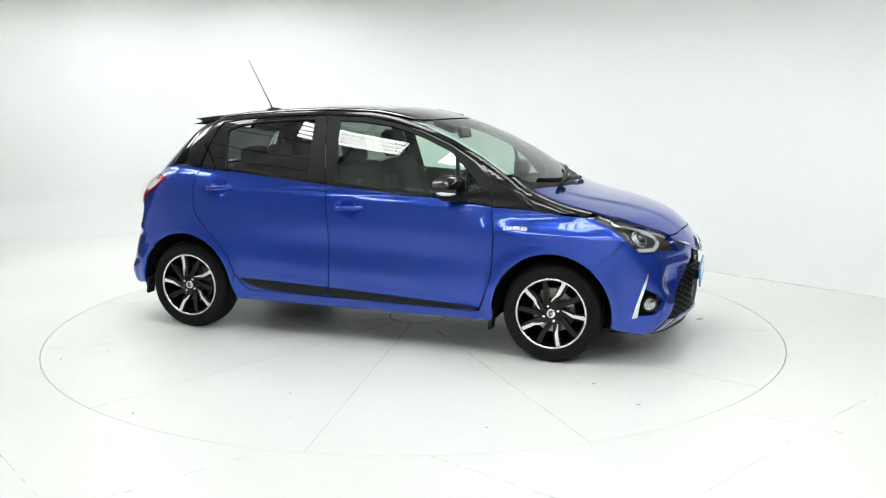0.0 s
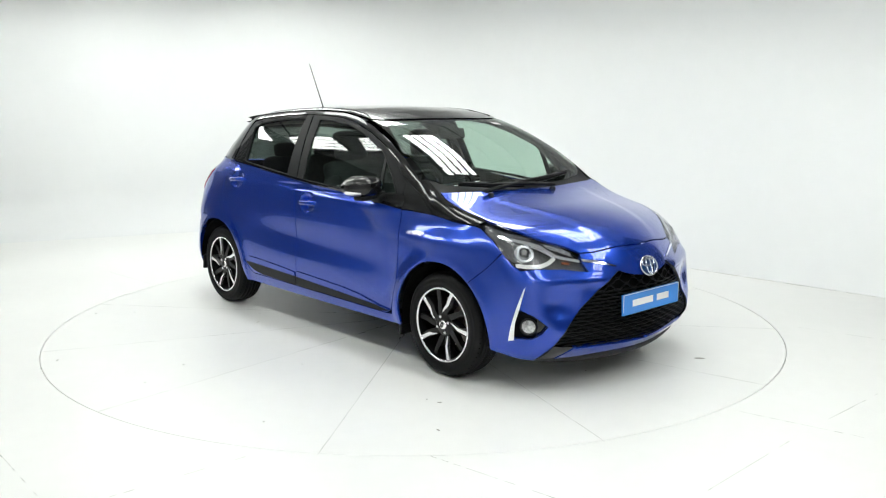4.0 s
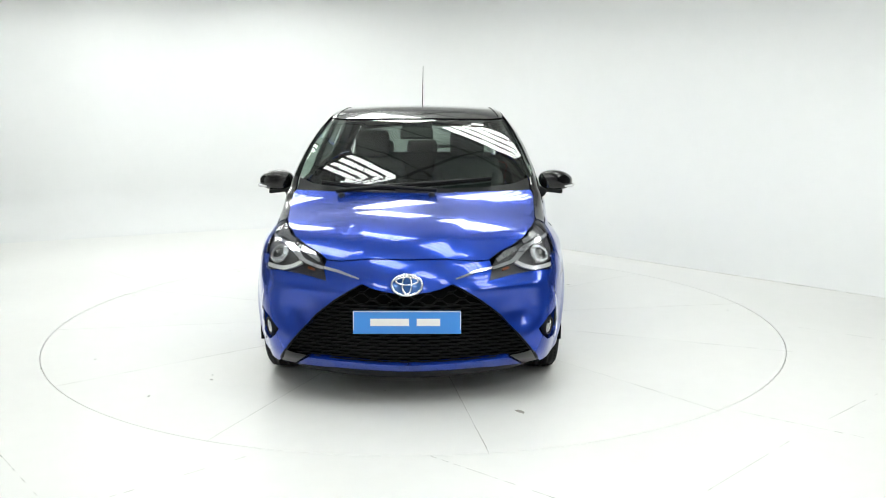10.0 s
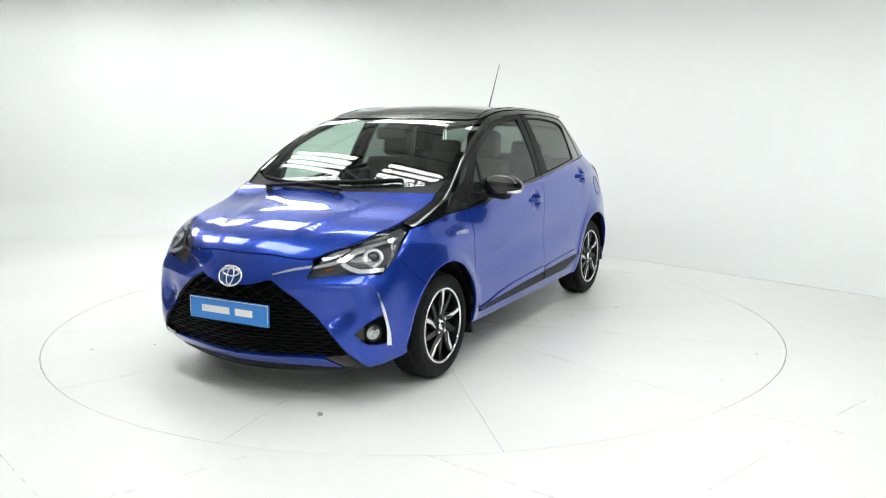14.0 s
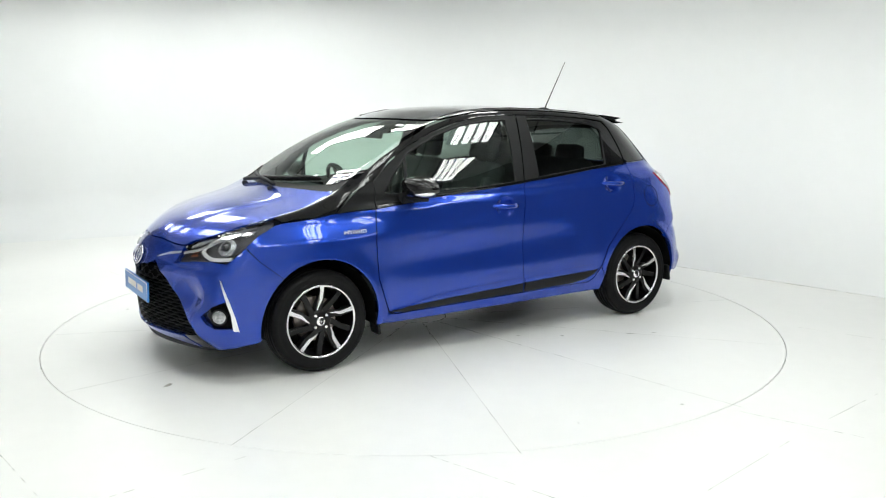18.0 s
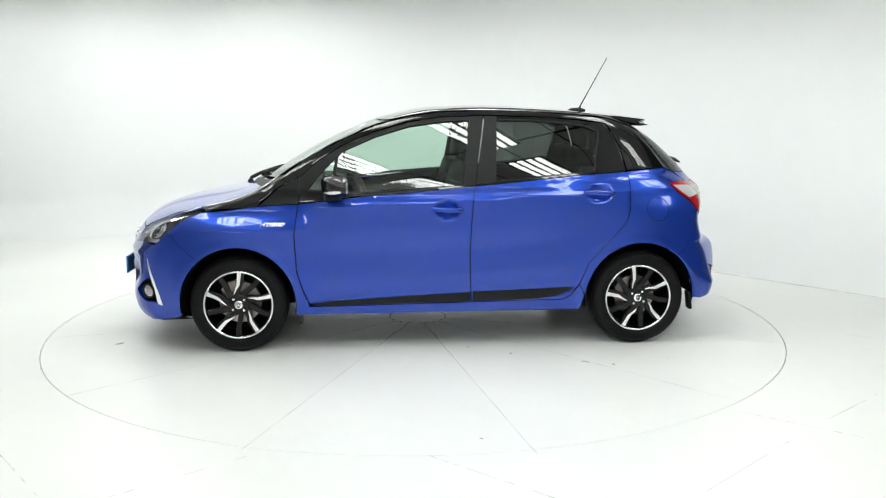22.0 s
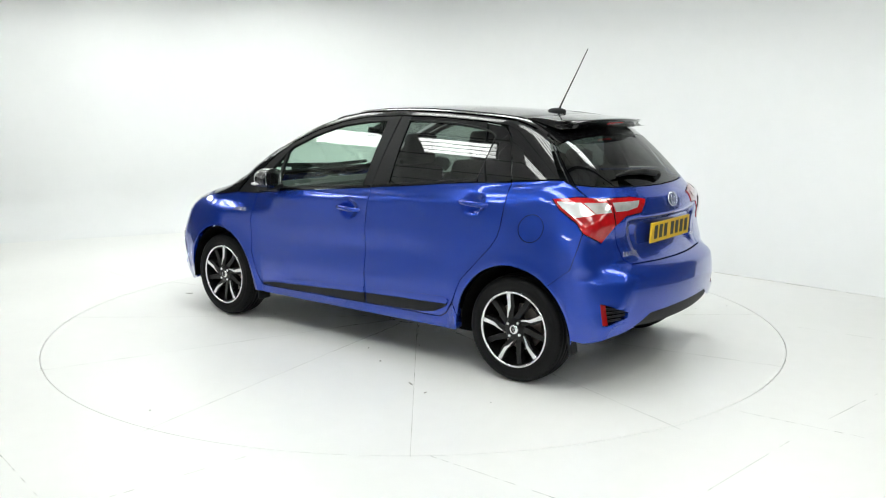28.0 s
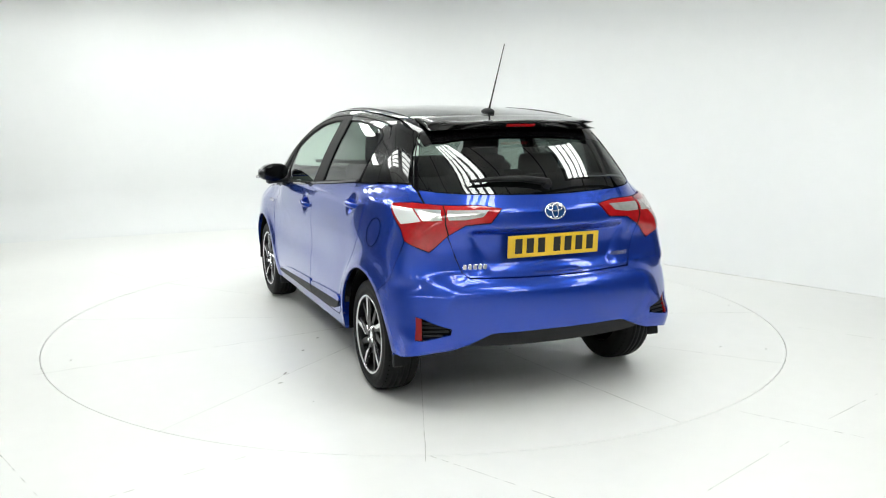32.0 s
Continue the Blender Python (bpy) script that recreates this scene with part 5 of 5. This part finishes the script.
lathe(bm, [(0.030, -0.003), (0.022, 0.008), (0.011, 0.014), (0.0001, 0.016)], 32, m)
pair("projector_lens", bm, M_LENSDK, headlights, "dark glass projector lens", smooth=True)
# fog lamps and bright vertical trims
pocket = F((0.775, 0.48), (0.722, 0.450), (0.66, 0.383), (0.69, 0.335), (0.72, 0.305), (0.778, 0.302))
fog_beds = lay("fog_pocket", "fan", pocket, M_BLACKG, front_bumper, "black fog lamp pocket", off=-0.03, flange=0.0)
m = frame_at(("f", 0.738, 0.378), lift=-0.022)
bm = bmesh.new()
lathe(bm, [(0.046, -0.02), (0.046, 0.012), (0.041, 0.014), (0.040, 0.006)], 32, m)
fogs = pair("fog_lamp", bm, M_BLACKM, front_bumper, "round fog lamp", smooth=True)
bm = bmesh.new()
lathe(bm, [(0.040, 0.006), (0.028, 0.012), (0.0001, 0.015)], 32, m)
pair("fog_lens", bm, M_FOGL, fogs, smooth=True)
trim_v = S((1.804, 0.590), (1.786, 0.480), (1.761, 0.395), (1.748, 0.305), (1.716, 0.297), (1.737, 0.374), (1.768, 0.474), (1.797, 0.578))
lay("chrome_trim", "fan", trim_v, M_CHROME, front_bumper, "bright vertical bumper trim", off=0.007, flange=0.014, h=0.012)

# wipers on the windscreen
for pts in (((1.21, -0.44), (1.18, -0.12), (1.14, 0.18), (1.07, 0.46)), ((1.235, 0.14), (1.20, -0.10), (1.16, -0.34), (1.09, -0.54))):
    P = surf(T(*pts))
    N = grad(P)
    Q = [Vector(a + b * 0.024) for a, b in zip(P, N)]
    bm = bmesh.new()
    tube(bm, Q, [0.013, 0.012, 0.010, 0.006], 8)
    wp = part("windscreen_wiper", bm, M_BLACKM, car, "black windscreen wiper", smooth=True)
    bm = bmesh.new()
    tube(bm, [Vector(a + b * 0.009) for a, b in zip(P, N)][1:], 0.008, 6)
    part("wiper_rubber", bm, M_RUBBER, wp)
    P0 = surf(T((pts[0][0] + 0.02, pts[0][1] + (0.03 if pts[0][1] < 0 else -0.03))))
    bm = bmesh.new()
    lathe(bm, [(0.020, -0.02), (0.018, 0.010), (0.010, 0.016), (0.0001, 0.017)], 20, Matrix.Translation(Vector(P0[0]) + Vector((0, 0, 0.002))))
    part("wiper_pivot", bm, M_BLACKM, wp, smooth=True)
# sticker on the screen and camera box behind it
bm = bmesh.new()
box(bm, (0.34, 0.0, 1.372), (0.16, 0.20, 0.05), Euler((0, radians(22), 0)), 0.015)
box(bm, (0.46, 0.0, 1.325), (0.03, 0.22, 0.07), Euler((0, radians(-15), 0)), 0.012)
part("rear_view_mirror", bm, M_TRIM, windscreen, "black rear-view mirror and sensor box")
lay("screen_sticker", "top", T((0.47, 0.44), (0.50, 0.44), (0.50, 0.36), (0.47, 0.36)), M_WHITE, windscreen, "small white sticker", off=0.001, flange=0.001, one=True)

# ---------------------------------------------------------------- car: roof and rear
# roof joints beside the rails
for k in (1, -1):
    P = surf(T(*[(x, rail(x) - 0.055) for x in (0.28, 0.1, -0.1, -0.3, -0.5, -0.7, -0.9, -1.1, -1.25)]))
    bm = bmesh.new()
    tube(bm, [Vector((p[0], k * p[1], p[2] - 0.001)) for p in P], 0.0055, 6)
    part("roof_moulding", bm, M_BLACKM, roof, "satin black roof moulding strip", smooth=True)


def spoiler_mesh():
    bm = bmesh.new()
    n = 24
    sec = []
    for i in range(n + 1):
        y = -0.495 + 0.99 * i / n
        f = abs(y) / 0.495
        zt = float(roof_z(-1.36)) - 0.07 * y * y
        e = f ** 4
        tip_x = -1.445 + 0.060 * f ** 2 + 0.070 * e * f * f
        tip_z = (1.432 - 0.055 * y * y) * (1 - e) + (zt - 0.012) * e
        th = 1 - 0.55 * e
        sec.append([(-1.12, y, float(roof_z(-1.12)) - 0.07 * y * y - 0.004), (-1.16, y, float(roof_z(-1.16)) - 0.07 * y * y + 0.002), (-1.23, y, float(roof_z(-1.23)) - 0.07 * y * y + 0.003), (-1.30, y, float(roof_z(-1.30)) - 0.07 * y * y + 0.003), (-1.36, y, zt + 0.004), (tip_x + 0.02, y, tip_z + 0.002), (tip_x, y, tip_z - 0.006), (tip_x + 0.012, y, tip_z - 0.016 * th),
                    (-1.385, y, tip_z - 0.042 * th), (-1.335, y, tip_z - 0.052 * th)])
    vs = [[bm.verts.new(p) for p in s] for s in sec]
    for a, b in zip(vs, vs[1:]):
        for j in range(len(a) - 1):
            bm.faces.new((a[j], a[j + 1], b[j + 1], b[j]))
    for s in (vs[0], vs[-1]):
        bm.faces.new(s)
    bmesh.ops.recalc_face_normals(bm, faces=bm.faces)
    return bm


spoiler = part("roof_spoiler", spoiler_mesh(), M_BLACKG, tailgate, "gloss black roof spoiler", smooth=False)
for f in spoiler.data.polygons:
    f.use_smooth = len(f.vertices) == 4
bm = bmesh.new()
box(bm, (-1.416, 0, 1.408), (0.02, 0.17, 0.014), Euler((0, radians(35), 0)), 0.004)
part("high_brake_light", bm, M_REDGL, tailgate, "red high brake light")
# rear wiper
P = surf(R((-0.02, 1.108), (0.12, 1.128), (0.26, 1.130), (0.40, 1.120)))
N = grad(P)
bm = bmesh.new()
tube(bm, [Vector(a + b * 0.022) for a, b in zip(P, N)], [0.020, 0.017, 0.013, 0.006], 8)
rw = part("rear_wiper", bm, M_BLACKM, tailgate, "black rear wiper", smooth=True)
bm = bmesh.new()
m = frame_at(("r", -0.01, 1.106))
lathe(bm, [(0.026, -0.006), (0.026, 0.024), (0.018, 0.034), (0.0001, 0.036)], 20, m)
part("wiper_pivot", bm, M_BLACKM, rw, smooth=True)
ring_badge("rear_emblem", frame_at(("r", 0.0, 0.985), lift=0.004), 0.115, tailgate)
# bright gasket along the edge of the rear glass
P = surf(R((0.644, 1.099), (0.614, 1.196), (0.564, 1.308), (0.533, 1.358)))
bm = bmesh.new()
tube(bm, [Vector(p) for p in P], 0.004, 6)
pair("glass_edge", bm, M_BLACKG, car, smooth=True)
# tail lamp pieces
white = S((-1.474, 1.011), (-1.517, 0.977), (-1.583, 0.933)) + R((0.712, 0.942), (0.676, 0.950), (0.690, 1.005))
lay("reverse_lens", "fan", white, M_WHITEPL, tail_lights, "white lamp section", off=0.007, flange=0.006, h=0.012)
clr = R((0.683, 1.005), (0.669, 0.951), (0.584, 0.955), (0.578, 1.001))
lay("clear_lens", "fan", clr, M_TAILCL, tail_lights, "clear grey lamp section", off=0.007, flange=0.006, h=0.012)
clr = R((0.550, 1.000), (0.554, 0.957), (0.472, 0.957), (0.385, 0.970), (0.352, 1.000))
lay("clear_lens", "fan", clr, M_TAILCL, tail_lights, "clear grey lamp section", off=0.007, flange=0.006, h=0.012)
P = surf(R((0.559, 1.024), (0.565, 0.987), (0.572, 0.94), (0.558, 0.884)))
bm = bmesh.new()
tube(bm, [Vector(p) + Vector((-0.006, 0, 0)) for p in P], 0.0035, 6)
pair("lamp_joint", bm, M_GAP, tail_lights)
# rear plate, handle strip, badges
bm = bmesh.new()
box(bm, (-1.784, 0, 0.816), (0.012, 0.525, 0.112), Euler((0, radians(-3), 0)), 0.003)
plate_r = part("rear_plate", bm, M_PLYEL, tailgate, "yellow number plate with black bars")
for i in range(7):
    y = 0.205 - 0.065 * i - (0.025 if i > 2 else 0)
    bm = bmesh.new()
    box(bm, (-1.7907, y, 0.818), (0.002, 0.040, 0.075), Euler((0, radians(-3), 0)))
    part("plate_bar", bm, M_INK, plate_r)
m = frame_at(("r", 0.425, 0.722), lift=0.002)
bm = bmesh.new()
for i in range(5):
    box(bm, (-0.05 + 0.026 * i, 0, 0), (0.019, 0.026, 0.004), Euler((0, 0, radians(-12))), 0.002)
bm.transform(m)
part("model_badge_bars", bm, M_ALLOY, tailgate, "small chrome model badge")
letters("hybrid_badge", "HYBRID", 0.028, frame_at(("r", -0.425, 0.735), lift=0.002) @ Matrix.Diagonal((1.2, 1, 1, 1)), M_ALLOY, tailgate, 0.0015, "chrome HYBRID badge", 0.2)
# rear bumper: reflectors and slatted vents
refl = R((0.742, 0.498), (0.715, 0.488), (0.722, 0.388), (0.752, 0.39))
lay("reflector", "fan", refl, M_REFL, rear_bumper, "red corner reflector", off=-0.004, flange=0.01, h=0.015)
vent = R((0.712, 0.492), (0.58, 0.444), (0.58, 0.405), (0.72, 0.38))
vents = lay("vent_bed", "fan", vent, M_GAP, rear_bumper, "black slatted vent", off=-0.022, flange=0.0, h=0.02)
for k, z in enumerate((0.465, 0.445, 0.425, 0.405)):
    lo, hi_y = 0.595 + 0.03 * max(0, k - 2), 0.716
    if k == 0:
        lo = 0.655
    P = surf(R((lo, z), ((lo + hi_y) / 2, z + 0.002), (hi_y, z + 0.004)))
    N = grad(P)
    bm = bmesh.new()
    tube(bm, [Vector(a - b * 0.012) for a, b in zip(P, N)], 0.006, 6)
    pair("vent_slat", bm, M_BLACKM, vents)
# aerial on the roof
bm = bmesh.new()
z0 = 1.470
bmesh.ops.create_uvsphere(bm, u_segments=20, v_segments=10, radius=1.0, matrix=Matrix.Translation((-1.02, 0, z0 + 0.004)) @ Matrix.Diagonal((0.065, 0.030, 0.022, 1)))
aerial = part("aerial", bm, M_BLACKM, roof, "black whip aerial", smooth=True)
bm = bmesh.new()
tube(bm, [(-1.035, 0, z0 + 0.012), (-1.05, 0, z0 + 0.045), (-1.226, 0.004, 1.842)], [0.0085, 0.0045, 0.0022], 8)
part("aerial_rod", bm, M_BLACKM, aerial, smooth=True)

# ---------------------------------------------------------------- car: cabin
bm = bmesh.new()
prof = [(1.08, 0.93), (0.95, 0.975), (0.80, 0.985), (0.68, 0.955), (0.64, 0.88), (0.62, 0.62), (0.95, 0.50)]
vs = [[bm.verts.new((x, y, z)) for x, z in prof] for y in (-0.70, 0.70)]
k = len(prof)
for i in range(k):
    bm.faces.new((vs[0][i], vs[0][(i + 1) % k], vs[1][(i + 1) % k], vs[1][i]))
bm.faces.new(vs[0])
bm.faces.new(vs[1])
bmesh.ops.bevel(bm, geom=list(bm.edges), offset=0.02, segments=2, affect="EDGES")
bmesh.ops.recalc_face_normals(bm, faces=bm.faces)
dash = part("dashboard", bm, M_TRIM, car, "dark plastic dashboard")
bm = bmesh.new()
box(bm, (0.70, -0.36, 0.985), (0.16, 0.32, 0.06), Euler((0, radians(-10), 0)), 0.025)
part("instrument_hood", bm, M_TRIM, dash)
# steering wheel on the right-hand side
sw = Matrix.Translation((0.52, -0.36, 0.93)) @ Matrix.Rotation(radians(-65), 4, "Y")
bm = bmesh.new()
tube(bm, [sw @ Vector((0.182 * math.cos(t), 0.182 * math.sin(t), 0)) for t in [i * math.tau / 40 for i in range(40)]], 0.015, 8, True)
steer = part("steering_wheel", bm, M_TRIM, car, "black steering wheel", smooth=True)
bm = bmesh.new()
lathe(bm, [(0.0001, 0.03), (0.05, 0.028), (0.065, 0.01), (0.065, -0.02)], 24, sw)
for a in (0, 180, 270):
    tube(bm, [sw @ Vector((0.05 * math.cos(radians(a + 90)), 0.05 * math.sin(radians(a + 90)), 0)), sw @ Vector((0.178 * math.cos(radians(a + 90)), 0.178 * math.sin(radians(a + 90)), 0))], 0.014, 6)
part("wheel_hub", bm, M_TRIM, steer, smooth=True)


def seat(x, y, rear=False, width=0.50):
    """A car seat: cushion, raked backrest with side bolsters, headrest on posts."""
    s = new("rear_seat" if rear else "front_seat")
    s.parent = car
    tagged(s, "dark grey cloth car seat")
    bm = bmesh.new()
    box(bm, (x + 0.20, y, 0.50), (0.52, width, 0.16), Euler((0, radians(-6), 0)), 0.05)
    part("seat_cushion", bm, M_SEAT, s, smooth=True)
    bm = bmesh.new()
    box(bm, (x - 0.12, y, 0.84), (0.13, width * 0.96, 0.60), Euler((0, radians(-16), 0)), 0.05)
    part("backrest", bm, M_SEAT, s, smooth=True)
    if not rear:
        for k in (-1, 1):
            bm = bmesh.new()
            box(bm, (x - 0.08, y + k * width * 0.44, 0.80), (0.15, 0.08, 0.48), Euler((0, radians(-16), 0)), 0.035)
            part("side_bolster", bm, M_SEAT, s, smooth=True)
    for dy in ((0.0,) if not rear else (-0.36, 0.0, 0.36)):
        bm = bmesh.new()
        box(bm, (x - 0.235 if not rear else x - 0.20, y + dy, 1.235 if not rear else 1.16), (0.10, 0.25, 0.20 if not rear else 0.14), Euler((0, radians(-10), 0)), 0.045)
        part("headrest", bm, M_SEAT, s, smooth=True)
        bm = bmesh.new()
        for e in (-0.05, 0.05):
            tube(bm, [(x - 0.20, y + dy + e, 1.05), (x - 0.225, y + dy + e, 1.18)], 0.006, 6)
        part("headrest_posts", bm, M_CHROME, s)
    return s


seat(0.02, 0.35)
seat(0.02, -0.35)
seat(-0.78, 0.0, True, 1.22)
# inner door linings, floor and headlining
line_out = S((0.80, 0.935), (0.40, 0.965), (-0.20, 1.005), (-0.85, 1.07), (-1.25, 1.09), (-1.25, 0.78), (-1.0, 0.72), (-0.84, 0.60), (-0.78, 0.45), (0.76, 0.40))
lay("door_lining", "side", line_out, M_TRIM, car, "dark door lining", off=-0.055, flange=0.0, h=0.08)
head_out = T((0.36, 0.0), (0.33, 0.45), (0.2, 0.52), (-0.9, 0.56), (-1.30, 0.50), (-1.32, 0.0))
link("headlining", sheet_mesh("headlining", sheet("top", mirrored(head_out), off=-0.035, flange=0.0, h=0.08)), car, mat("grey_headlining", (0.30, 0.30, 0.29), rough=0.9))
bm = bmesh.new()
box(bm, (-0.3, 0, 0.30), (2.2, 1.36, 0.05))
box(bm, (-1.35, 0, 0.98), (0.42, 1.10, 0.03), bevel=0.01)
part("cabin_floor", bm, M_TRIM, car)


# ---------------------------------------------------------------- what moves
def motions():
    """The platform turns at a steady pace and carries the car."""
    start, speed, off = -20.724, -7.1113, Vector((-0.112, 0.010, 0.0))
    rows_car, rows_table = [], []
    for t in range(33):
        m = pose(0, 0, 0, 0, 0, start + speed * t)
        rows_table.append((float(t), m))
        rows_car.append((float(t), m @ Matrix.Translation(off)))
    walk(turntable, rows_table)
    walk(car, rows_car)


motions()
